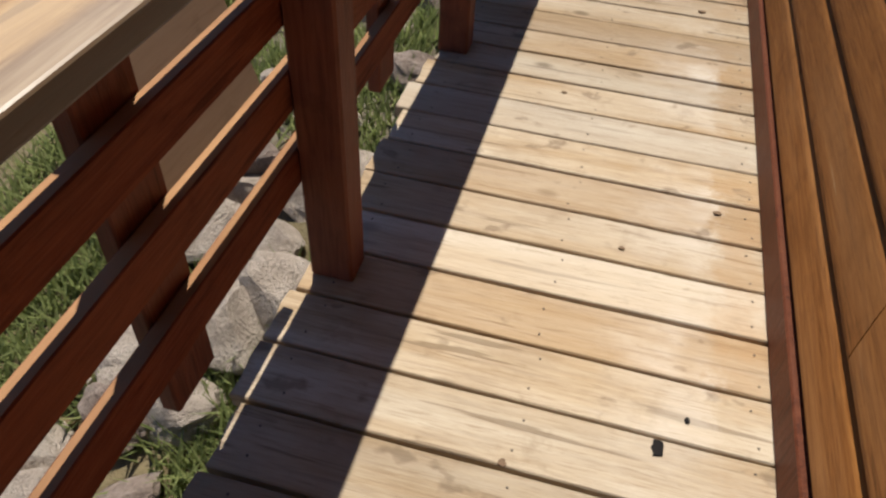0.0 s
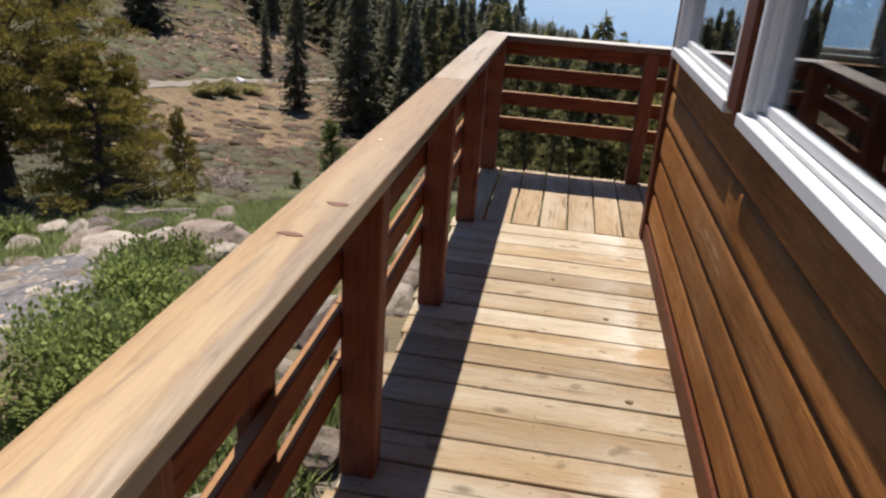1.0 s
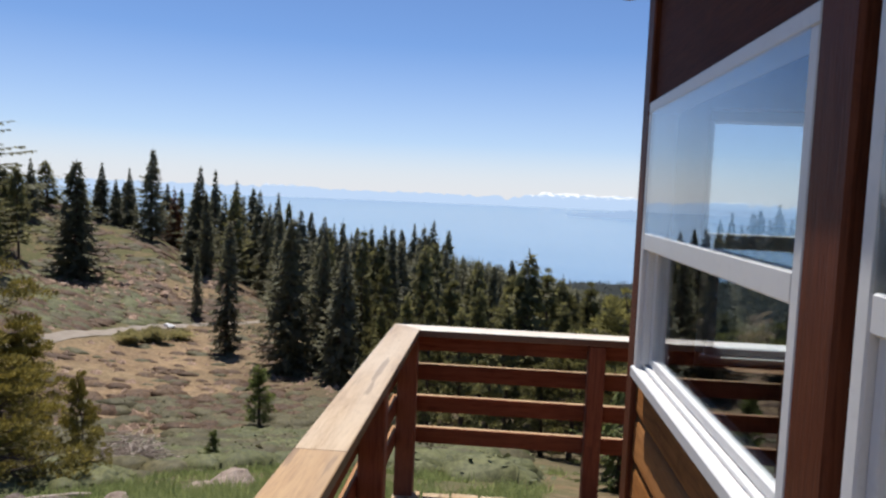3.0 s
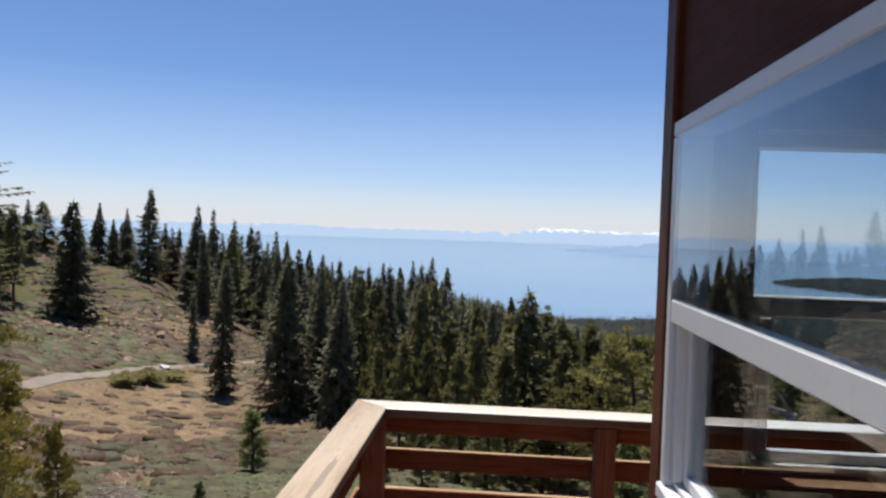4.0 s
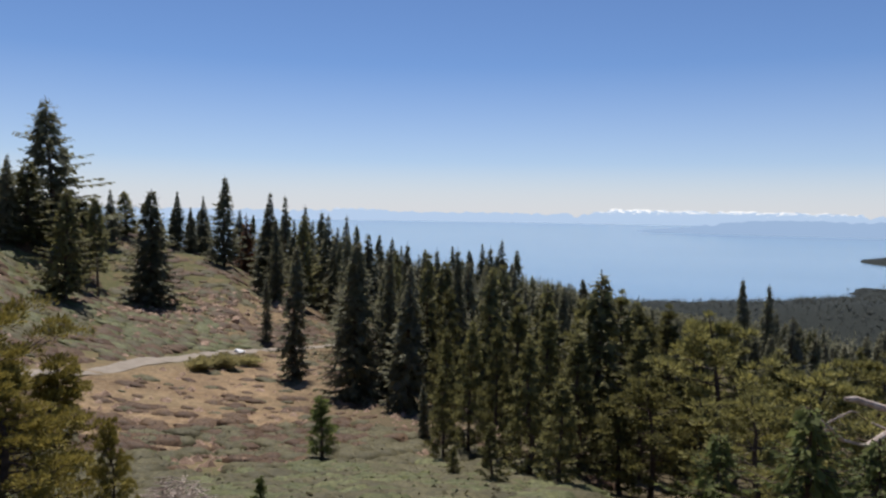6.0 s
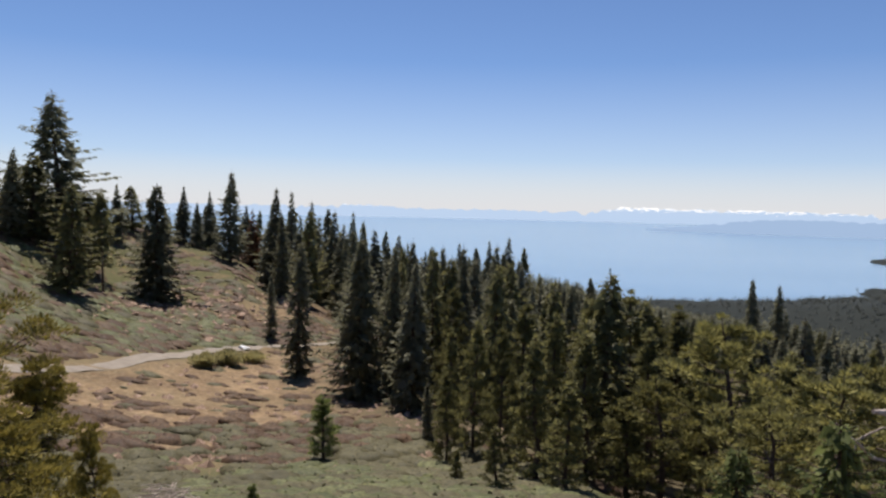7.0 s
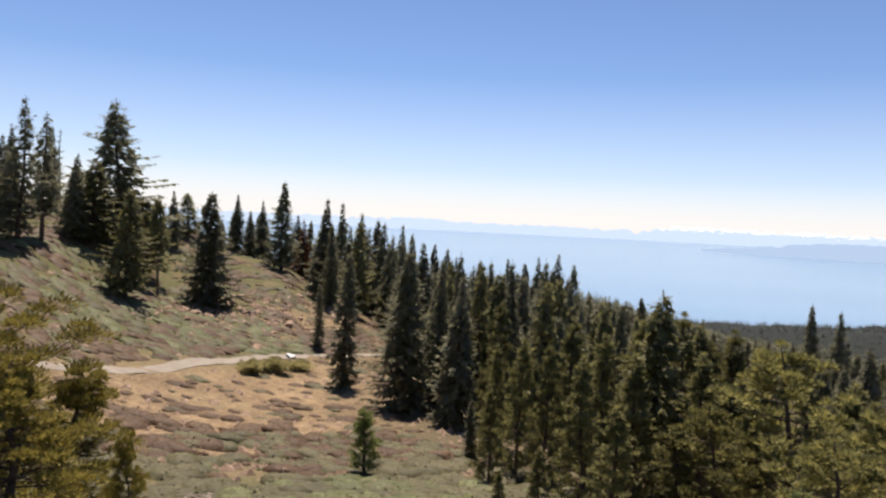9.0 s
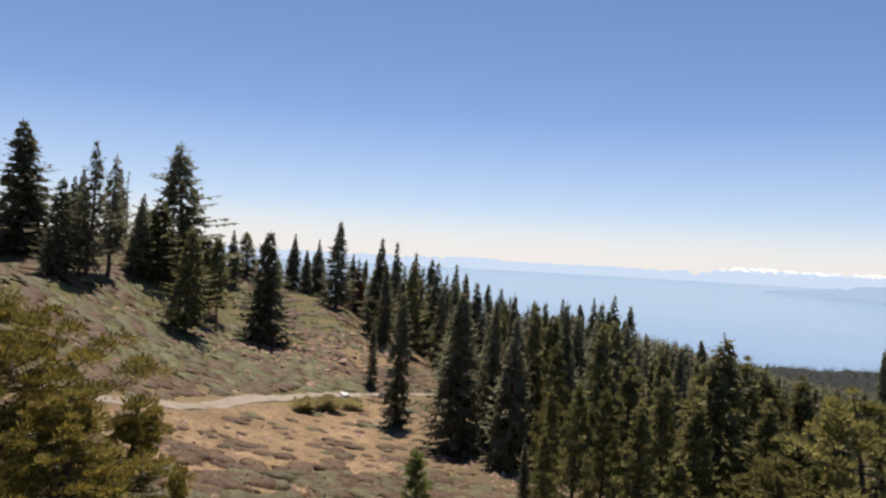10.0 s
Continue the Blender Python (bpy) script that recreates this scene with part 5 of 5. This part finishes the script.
def rocks():
    rnd = random.Random(3)
    y = 0.6
    while y > -7:
        x = -0.42 + rnd.uniform(-0.25, 0.14)
        rock((PALE_ROCKS if rnd.random() < 0.7 else ROCKS)[rnd.randrange(3)], x, y, rnd.uniform(0.15, 0.29), "rough pale granite rock at the foot of the deck", "rocks along the deck", rnd.uniform(0, 6))
        if rnd.random() < 0.55:
            rock(PALE_ROCKS[rnd.randrange(3)], x - rnd.uniform(0.35, 0.8), y + rnd.uniform(-0.2, 0.2), rnd.uniform(0.12, 0.24), "rough pale granite rock at the foot of the deck", "rocks along the deck", rnd.uniform(0, 6))
        y -= rnd.uniform(0.26, 0.5)
    for i in range(16):
        yy, size = -3.3 - 0.21 * i, rnd.uniform(0.14, 0.27)
        rock((PALE_ROCKS if i % 3 else ROCKS)[rnd.randrange(3)], -0.62 + rnd.uniform(-0.5, 0.1), yy, size, "large rough pale granite rock at the foot of the deck", "rocks along the deck", rnd.uniform(0, 6), tall=rnd.uniform(0.8, 1.1))
    bank = "boulders on the bank"
    for x, yy, size in ((-2.57, 0.25, 0.30), (-2.05, 0.1, 0.27), (-3.84, 1.6, 0.25), (-3.75, 1.1, 0.22), (-3.5, 2.15, 0.25), (-1.7, -0.5, 0.2), (-4.7, 2.6, 0.28), (-5.2, 3.7, 0.17), (-3.2, 0.75, 0.15)):
        rock(PALE_ROCKS[rnd.randrange(3)], x, yy, size, "pale sunlit granite boulder on the bank", bank, rnd.uniform(0, 6), tall=0.85)
    for x, yy, size, tall, kind, turn in ((-2.5, 0.45, 0.56, 0.5, ROCKS[0], 0.5), (-1.72, 0.9, 0.36, 0.75, ROCKS[1], 1.9), (-1.35, 0.5, 0.36, 0.8, ROCKS[3], 0.3), (-3.3, 1.5, 0.34, 0.5, ROCKS[2], 2.2), (-4.7, 2.6, 0.44, 0.5, PALE_ROCKS[1], 0.2), (-5.5, 3.1, 0.42, 0.6, ROCKS[4], 1.2), (-3.75, 2.2, 0.38, 0.6, PALE_ROCKS[2], 2.8), (-1.55, -1.05, 0.44, 0.45, ROCKS[4], 1.1), (-1.25, -0.6, 0.34, 0.5, ROCKS[2], 2.5), (-1.95, -0.45, 0.22, 0.8, DARK_ROCKS[0], 0.6), (-5.8, 5.0, 0.32, 0.9, DARK_ROCKS[1], 0.2), (-6.7, 5.1, 0.46, 0.7, DARK_ROCKS[2], 1.7), (-6.1, 5.6, 0.30, 0.8, DARK_ROCKS[0], 2.9), (-4.4, 9.7, 0.55, 0.7, ROCKS[0], 0.7), (-5.0, 9.3, 0.34, 0.7, ROCKS[5], 2.1), (-4.9, 5.2, 0.40, 0.4, PALE_ROCKS[2], 0.9)):
        rock(kind, x, yy, size, "broad weathered granite boulder on the grassy bank", bank, turn, tall=tall)
    for x, yy, size in ((-2.35, 1.1, 0.24), (-1.85, 0.5, 0.23), (-1.75, 1.1, 0.2), (-5.4, 7.2, 0.36), (-5.6, 6.1, 0.26), (-4.84, 10.6, 0.37), (-1.2, 1.6, 0.24), (-7.4, 7.5, 0.25), (-1.45, -1.9, 0.2)):
        rock(ROCKS[rnd.randrange(6)], x, yy, size, "large pale granite boulder on the bank", bank, rnd.uniform(0, 6), tall=0.8)
    for x, yy, size in ((-4.9, 1.0, 0.16), (-5.4, 1.9, 0.18), (-6.1, 2.6, 0.2), (-4.6, -0.9, 0.12), (-3.7, 0.5, 0.14)):
        rock(SLABS[rnd.randrange(3)], x, yy, size, "flat pale stepping stone in grey gravel", "flat stones", rnd.uniform(0, 6), -0.02, "flat_stone")
    for x, yy, size in ((-8.9, 6.6, 0.3), (-6.9, 8.1, 0.28), (-8.2, 8.6, 0.3), (-9.4, 9.4, 0.34)):
        rock(DARK_ROCKS[rnd.randrange(3)] if yy > 8 else ROCKS[rnd.randrange(6)], x, yy, size, "rock bordering the gravel path", "path border stones", rnd.uniform(0, 6))
    for x, yy, size, mesh in ((-4.8, 2.3, 0.24, 1), (-6.7, 4.8, 0.24, 0), (-7.7, 5.6, 0.22, 0), (-4.4, 0.35, 0.17, 2), (-3.5, -0.28, 0.15, 1), (-4.2, 0.5, 0.12, 2), (-6.0, 3.9, 0.2, 0), (-5.5, 3.0, 0.17, 2), (-3.8, -0.9, 0.12, 1)):
        rock(PALE_SLABS[mesh], x, yy, size, "flat sun-bleached pale stone beside grey gravel", "pale flat stones", rnd.uniform(0, 6), -0.02, "flat_stone")
    for x, yy, size in ((-10.8, 5.4, 0.36), (-10.2, 5.5, 0.3), (-10.9, 7.1, 0.4), (-7.15, 3.95, 0.3), (-7.8, 5.5, 0.36), (-6.85, 4.95, 0.34), (-9.3, 5.6, 0.32), (-8.6, 5.7, 0.26), (-11.8, 5.2, 0.34), (-5.9, 4.2, 0.26), (-6.3, 4.4, 0.22)):
        rock(PALE_ROCKS[rnd.randrange(3)], x, yy, size, "pale weathered stone bordering the gravel path", "path border stones", rnd.uniform(0, 6))
    rock(WHITE_ROCK, -46.2, 98.6, 0.95, "bright white rock beside the dirt track", lift=0.15)
    for i in range(130):
        k = rnd.random()
        x, yy = -66 + rnd.gauss(0, 5) + 9 * k, 106 + rnd.gauss(0, 11) + 26 * k
        rock(SCREE_ROCKS[rnd.randrange(4)], x, yy, rnd.uniform(0.25, 0.95) ** 1.6 + 0.12, "rough brown rock on the stony slope", "rocks on the slope", rnd.uniform(0, 6), tall=rnd.uniform(0.6, 1.0))
    s = Shape(78)
    for i in range(520):
        x, yy = (-4.2 + rnd.gauss(0, 1.5), 0.4 + rnd.gauss(0, 1.5)) if i % 2 else (-7.2 + rnd.gauss(0, 1.8), 1.6 + rnd.gauss(0, 2.0))
        z, w, b = bumpy(x, yy), rnd.uniform(0.015, 0.03) + 0.07 * rnd.random() ** 5, len(s.v)
        for p in ((1, 0, 0), (0.3, 1, 0.1), (-0.9, 0.5, 0), (-0.7, -0.8, 0.1), (0.5, -0.9, 0), (0.15, 0.1, 1)):
            s.v.append((x + w * (p[0] + rnd.uniform(-0.3, 0.3)), yy + w * (p[1] + rnd.uniform(-0.3, 0.3)), z - 0.01 + w * 0.6 * (p[2] + rnd.uniform(0, 0.25))))
        s.f += [(b, b + 1, b + 5), (b + 1, b + 2, b + 5), (b + 2, b + 3, b + 5), (b + 3, b + 4, b + 5), (b + 4, b, b + 5)]
    tagged(s.mesh("gravel", M_STONE_PALE), "loose pale pebbles on the grey path", "gravel", kind="stuff")
    s = Shape(77)
    for i in range(1500):
        k = rnd.random()
        x, yy = -66 + rnd.gauss(0, 6) + 9 * k, 106 + rnd.gauss(0, 12) + 26 * k
        if i > 420:
            a, r = radians(rnd.uniform(-46, -8)), rnd.uniform(38, 150)
            x, yy = r * math.sin(a), r * math.cos(a)
            if on_road(x, yy) < 2.5:
                continue
        z, w = bumpy(x, yy), rnd.uniform(0.12, 0.85) ** 2.2 * (1.3 if i < 420 else 0.9)
        b = len(s.v)
        for p in ((1, 0, 0), (0.3, 1, 0.1), (-0.9, 0.5, 0), (-0.7, -0.8, 0.1), (0.5, -0.9, 0), (0.15, 0.1, 1)):
            s.v.append((x + w * (p[0] + rnd.uniform(-0.3, 0.3)), yy + w * (p[1] + rnd.uniform(-0.3, 0.3)), z - 0.08 + w * 0.75 * (p[2] + rnd.uniform(0, 0.25))))
        s.f += [(b, b + 1, b + 5), (b + 1, b + 2, b + 5), (b + 2, b + 3, b + 5), (b + 3, b + 4, b + 5), (b + 4, b, b + 5)]
    more = random.Random(79)
    for i in range(5200):
        a, r = radians(more.uniform(-50, 2)), 34 + 85 * more.random() ** 1.2
        x, yy = r * math.sin(a), r * math.cos(a)
        if on_road(x, yy) < 2.2 or more.random() > 0.35 + 1.3 * noise.noise((x * 0.11, yy * 0.11, 4.0)) + 0.8 * noise.noise((x * 0.4, yy * 0.4, 9.0)):
            continue
        z, w, b = bumpy(x, yy), 0.07 + 0.26 * more.random() ** 2.5, len(s.v)
        for p in ((1, 0, 0), (0.3, 1, 0.1), (-0.9, 0.5, 0), (-0.7, -0.8, 0.1), (0.5, -0.9, 0), (0.15, 0.1, 1)):
            s.v.append((x + w * (p[0] + more.uniform(-0.3, 0.3)), yy + w * (p[1] + more.uniform(-0.3, 0.3)), z - 0.03 + w * 0.8 * (p[2] + more.uniform(0, 0.25))))
        s.f += [(b, b + 1, b + 5), (b + 1, b + 2, b + 5), (b + 2, b + 3, b + 5), (b + 3, b + 4, b + 5), (b + 4, b, b + 5)]
    tagged(s.mesh("scree", M_SCREE), "scattered pinkish stones on the dry slope", "stones", kind="stuff")


rocks()


# ---- shrubs, grass, brush ----
def shrub(x, y, width, h, n, leaf, material, label, group="", name="shrub", seed=0):
    s, stems, rnd = Shape(seed), Shape(seed + 1), random.Random(seed)
    root = thing(name, (x, y, bumpy(x, y) - 0.05), label=label, category="shrub", group=group)
    for b in range(16):
        a, k = rnd.uniform(0, 6.283), rnd.uniform(0.2, 0.95)
        tip = Vector((math.cos(a) * width / 2 * k, math.sin(a) * width / 2 * k, h * (1.05 - 0.6 * k * k) * rnd.uniform(0.7, 1.1)))
        stems.stick([(0, 0, 0), tip * 0.5 + Vector((0, 0, 0.1 * h)), tip], 0.012, 0.004, 3)
        for i in range(n // 16):
            d = Vector((rnd.gauss(0, 1), rnd.gauss(0, 1), rnd.gauss(0.2, 0.8))).normalized()
            p = tip * rnd.uniform(0.55, 1.0) + d * width * 0.16 * rnd.random() ** 0.5
            if p.z > 0.01:
                s.spray(p, d + Vector((0, 0, 0.5)), leaf * rnd.uniform(0.6, 1.4), rnd.uniform(0.25, 0.42))
    stems.mesh("stem", M_BARK_GREY, root)
    s.mesh("leaves", material, root)
    return root


LEAFY = "leafy bright green shrub among boulders"
shrub(-2.35, -0.35, 1.1, 0.24, 6000, 0.036, M_LEAF, LEAFY, "green shrubs", seed=301)
shrub(-2.0, -1.3, 1.2, 0.34, 9000, 0.036, M_LEAF, LEAFY, "green shrubs", seed=302)
shrub(-1.80, -2.2, 1.1, 0.40, 8400, 0.036, M_LEAF, LEAFY, "green shrubs", seed=303)
shrub(-7.9, 4.4, 1.1, 0.45, 2200, 0.08, M_LEAF, "low green shrub beside the gravel path", "green shrubs", seed=304)
shrub(-4.9, -0.6, 1.0, 0.42, 2200, 0.08, M_LEAF, "low green shrub beside the gravel path", "green shrubs", seed=305)
shrub(-43.6, 81.6, 4.6, 1.1, 3600, 0.26, M_BRUSH, "yellowish brush beside the dirt track", "track brush", seed=307)
shrub(-42.7, 85.8, 5.2, 1.3, 3800, 0.26, M_BRUSH, "yellowish brush beside the dirt track", "track brush", seed=309)
shrub(-41.6, 90.6, 4.6, 0.8, 3200, 0.26, M_BRUSH, "yellowish brush beside the dirt track", "track brush", seed=308)


def grass():
    rnd, s = random.Random(12), Shape(12)
    def tuft(x, y, size, count):
        z = bumpy(x, y) - 0.02
        for i in range(count):
            a, lean = rnd.uniform(0, 6.283), rnd.uniform(0.1, 0.9)
            s.blade((x + rnd.gauss(0, size * 0.35), y + rnd.gauss(0, size * 0.35), z), (math.cos(a) * lean, math.sin(a) * lean, 1), size * rnd.uniform(0.5, 1.2), size * 0.06)
    for i in range(3600):
        x, y = rnd.uniform(-2.0, -0.30), rnd.uniform(-6.5, 0.5)
        if noise.noise((x * 1.3, y * 1.3, 5)) > (0.02 if x > -1.0 else -0.2):
            tuft(x, y, rnd.uniform(0.07, 0.17), 14)
    for i in range(13000):
        a, r = radians(rnd.uniform(-62, 8)), 3 + 22 * rnd.random() ** 1.1
        x, y = r * math.sin(a), r * math.cos(a) - 2
        if max(near(x, y, -4.2, 0.4, 3.0), near(x, y, -7.5, 0.2, 3.2)) > 0.3 or noise.noise((x * 0.22, y * 0.22, 2)) < -0.02:
            continue
        tuft(x, y, rnd.uniform(0.10, 0.22) * (1 + r * 0.02), 8)
    for i in range(5200):
        a, r = radians(rnd.uniform(-60, -2)), 3.5 + 15 * rnd.random()
        x, y = r * math.sin(a), r * math.cos(a) - 2
        if max(near(x, y, -4.2, 0.4, 3.0), near(x, y, -7.5, 0.2, 3.2)) < 0.25 and noise.noise((x * 0.45, y * 0.45, 7)) > -0.25:
            tuft(x, y, rnd.uniform(0.10, 0.24), 9)
    for i in range(9000):
        a, r = radians(rnd.uniform(-52, 2)), 18 + 24 * rnd.random()
        x, y = r * math.sin(a), r * math.cos(a) - 2
        patch = noise.noise((x * 0.16, y * 0.16, 4)) + 0.8 * noise.noise((x * 0.6, y * 0.6, 9)) - 0.008 * (r - 18)
        if rnd.random() < 0.95 * smooth(-0.05, 0.6, patch):
            tuft(x, y, rnd.uniform(0.12, 0.24), 7)
    tagged(s.mesh("grass", M_GRASS), "tufts of bright green mountain grass", "grass", kind="stuff")


grass()


def uphill(x, y):
    """Whether a place lies above the dirt track."""
    return x < float(np.interp(y, [p[1] for p in ROAD], [p[0] for p in ROAD]))


def brush(name, seed, material, count, likely, label):
    """Low clumps of leaves and twigs, thickest where likely(x, y, r) is high."""
    rnd, s, made = random.Random(seed), Shape(seed), 0
    for i in range(count * 12):
        a, r = radians(rnd.uniform(-62, 4)), 16 + 198 * rnd.random() ** 1.35
        x, y = r * math.sin(a), r * math.cos(a) - 2
        patch = 0.5 + noise.noise((x * 0.08, y * 0.08, seed)) + 0.7 * noise.noise((x * 0.27, y * 0.27, seed + 3))
        if made >= count or on_road(x, y) < 2.0 or woods(x, y) > 0.88 or rnd.random() > likely(x, y, r + 7 * noise.noise((x * 0.1, y * 0.1, 8))) * max(patch, 0) * 1.5:
            continue
        made += 1
        z, w = bumpy(x, y), (rnd.uniform(0.25, 0.95) ** 1.5 + 0.14) * (1.1 if r < 100 else 1.5)
        long, turn = rnd.uniform(1.0, 1.6), rnd.uniform(-0.5, 0.5)
        gx, gy = (terrain(x + 1, y) - terrain(x - 1, y)) / 2, (terrain(x, y + 1) - terrain(x, y - 1)) / 2
        n, b = 12, len(s.v)
        for out, up in ((1.0, -0.05), (0.80, 0.17), (0.45, 0.28)):
            for k in range(n):
                e, f = 6.283 * k / n, out * rnd.uniform(0.74, 1.25)
                u, v = w * f * long * math.cos(e), w * f * math.sin(e)
                u, v = u * math.cos(turn) - v * math.sin(turn), u * math.sin(turn) + v * math.cos(turn)
                s.v.append((x + u, y + v, z + gx * u + gy * v + w * up * rnd.uniform(0.65, 1.3) * (1.5 if r < 62 else 1.0)))
        s.v.append((x, y, z + w * (0.52 if r < 62 else 0.38)))
        for ring in range(2):
            p, q = b + ring * n, b + (ring + 1) * n
            s.f += [(p + k, p + (k + 1) % n, q + (k + 1) % n, q + k) for k in range(n)]
        s.f += [(b + 2 * n + k, b + 2 * n + (k + 1) % n, b + 3 * n) for k in range(n)]
        for k in range(22 if r < 45 else 12 if r < 62 else 5):
            d = Vector((rnd.gauss(0, 1), rnd.gauss(0, 1), abs(rnd.gauss(0.5, 0.8)))).normalized()
            u, v = d.x * w * long, d.y * w
            u, v = u * math.cos(turn) - v * math.sin(turn), u * math.sin(turn) + v * math.cos(turn)
            p = (x + u, y + v, z + gx * u + gy * v + d.z * w * (0.45 if r < 62 else 0.34))
            s.spray(p, (d.x, d.y, 0.22), w * rnd.uniform(0.10, 0.22), rnd.uniform(0.4, 0.6), 0.0, 0.35)
    tagged(s.mesh(name, material, smooth=True), label, "brush", kind="stuff")


def band(r, a, b, c, d):
    return smooth(a, b, r) * (1 - smooth(c, d, r))


brush("meadow_growth", 13, M_MEADOW, 1500, lambda x, y, r: 1.0 * band(r, 14, 20, 36, 48) + (0.9 * near(x, y, -68, 96, 30) if uphill(x, y) else 0.0), "low soft green growth over the meadow")
brush("sagebrush", 14, M_SAGE, 3900, lambda x, y, r: 0.9 * band(r, 20, 27, 48, 64) + (0.42 * smooth(64, 80, r) if uphill(x, y) else 0.07 * smooth(50, 60, r)), "low grey-green sagebrush dotted over the slope")
brush("brown_brush", 15, M_BROWN_BRUSH, 3000, lambda x, y, r: 0.6 * band(r, 42, 48, 58, 68) + 0.17 * smooth(58, 64, r) + (0.9 * (1 - smooth(7, 13, on_road(x, y))) + 0.5 if uphill(x, y) else 0.0), "low brown twiggy brush in dry soil")


def dead_wood():
    rnd, s = random.Random(16), Shape(16)
    x, y = -10.2, 17.2
    z = bumpy(x, y)
    for i in range(520):
        a, k = rnd.uniform(0, 6.283), rnd.random() ** 0.6
        p = Vector((x + math.cos(a) * 1.35 * k, y + math.sin(a) * 1.0 * k, z + 1.25 * (1 - k * k) * rnd.random()))
        b = rnd.uniform(0, 6.283)
        d = Vector((math.cos(b), math.sin(b), rnd.uniform(-0.35, 0.35)))
        n = rnd.uniform(0.2, 0.5)
        s.stick([p - d * n, p + Vector((0, 0, 0.05)), p + d * n], 0.018, 0.006, 4)
    tagged(s.mesh("branch_heap", M_DEADWOOD), "heap of bleached dead branches in the grass", "branches", kind="stuff")
    for x, y, turn, n, rad in ((-9.2, 11.3, 0.5, 2.6, 0.11), (-7.6, 8.7, 0.35, 1.6, 0.09), (-12.2, 10.0, -0.3, 2.2, 0.12)):
        s = Shape(int(n * 10))
        pts = []
        for k in range(6):
            e = (k / 5 - 0.5) * n
            px, py = x + math.cos(turn) * e, y + math.sin(turn) * e
            pts.append((px, py, bumpy(px, py) + rad * 0.8 + 0.05 * rnd.random()))
        s.stick(pts, rad, rad * 0.55, 8)
        tagged(s.mesh("fallen_log", M_DEADWOOD), "weathered fallen log lying in the grass", "log", "fallen logs")
    s = Shape(90)
    root = Vector((9.2, 16.6, bumpy(9.2, 16.6) - 0.2))
    knee, tip = Vector((8.3, 16.0, -2.75)), Vector((7.0, 15.7, -2.35))
    s.stick([root, Vector((9.0, 16.3, -4.2)), knee, tip, tip + Vector((-0.25, -0.1, 0.02))], 0.16, 0.045, 8)
    s.stick([knee, Vector((7.7, 15.6, -3.0)), Vector((7.25, 15.4, -2.78))], 0.07, 0.02, 6)
    s.stick([knee, Vector((7.9, 15.9, -2.2)), Vector((7.75, 15.7, -2.1))], 0.05, 0.02, 5)
    fork = Vector((5.62, 13.3, -2.32))
    s.stick([knee, Vector((6.9, 14.7, -3.1)), Vector((6.1, 13.8, -2.75)), fork], 0.07, 0.026, 6)
    s.stick([fork, Vector((5.35, 13.2, -2.12)), Vector((5.25, 13.2, -1.98))], 0.024, 0.009, 5)
    s.stick([fork, Vector((5.85, 13.3, -2.16)), Vector((6.1, 13.4, -2.06)), Vector((6.25, 13.4, -2.08))], 0.024, 0.010, 5)
    s.stick([fork, Vector((5.6, 13.25, -2.5)), Vector((5.75, 13.2, -2.62))], 0.018, 0.007, 4)
    tagged(s.mesh("dead_tree", M_DEADWOOD), "bare bleached dead tree below the deck", "dead tree")


dead_wood()
lay_deck()

for i, (x, y, rx, ry) in enumerate(((0.411, -2.924, 0.014, 0.009), (0.921, -2.877, 0.016, 0.010), (0.581, -4.966, 0.008, 0.010), (0.982, -4.078, 0.011, 0.008), (0.747, -4.293, 0.009, 0.006), (0.50, -3.62, 0.009, 0.006), (0.86, -2.25, 0.013, 0.009), (0.62, -1.9, 0.011, 0.007))):
    blot("knot", x, y, 0.0035, rx, ry, KNOT, DECK, i)
for i, (x, y, rx, ry) in enumerate(((0.104, -3.735, 0.026, 0.011), (0.072, -3.93, 0.026, 0.010), (0.128, -4.675, 0.006, 0.008), (0.095, -4.68, 0.007, 0.009))):
    blot("knot", x, y, 0.9295, rx, ry, KNOT_RED, SIDE_CAP, 50 + i)
for i, (x, y, rx, ry) in enumerate(((0.052, -3.162, 0.006, 0.011), (0.083, -3.251, 0.004, 0.008))):
    blot("chip", x, y, 0.9295, rx, ry, M_CHIP, SIDE_CAP, 70 + i)
blot("knot_hole", 0.924, -4.765, 0.0035, 0.0065, 0.0075, HOLE, DECK, 31)
blot("split_notch", 0.870, -4.848, 0.0035, 0.014, 0.022, HOLE, DECK, 32)
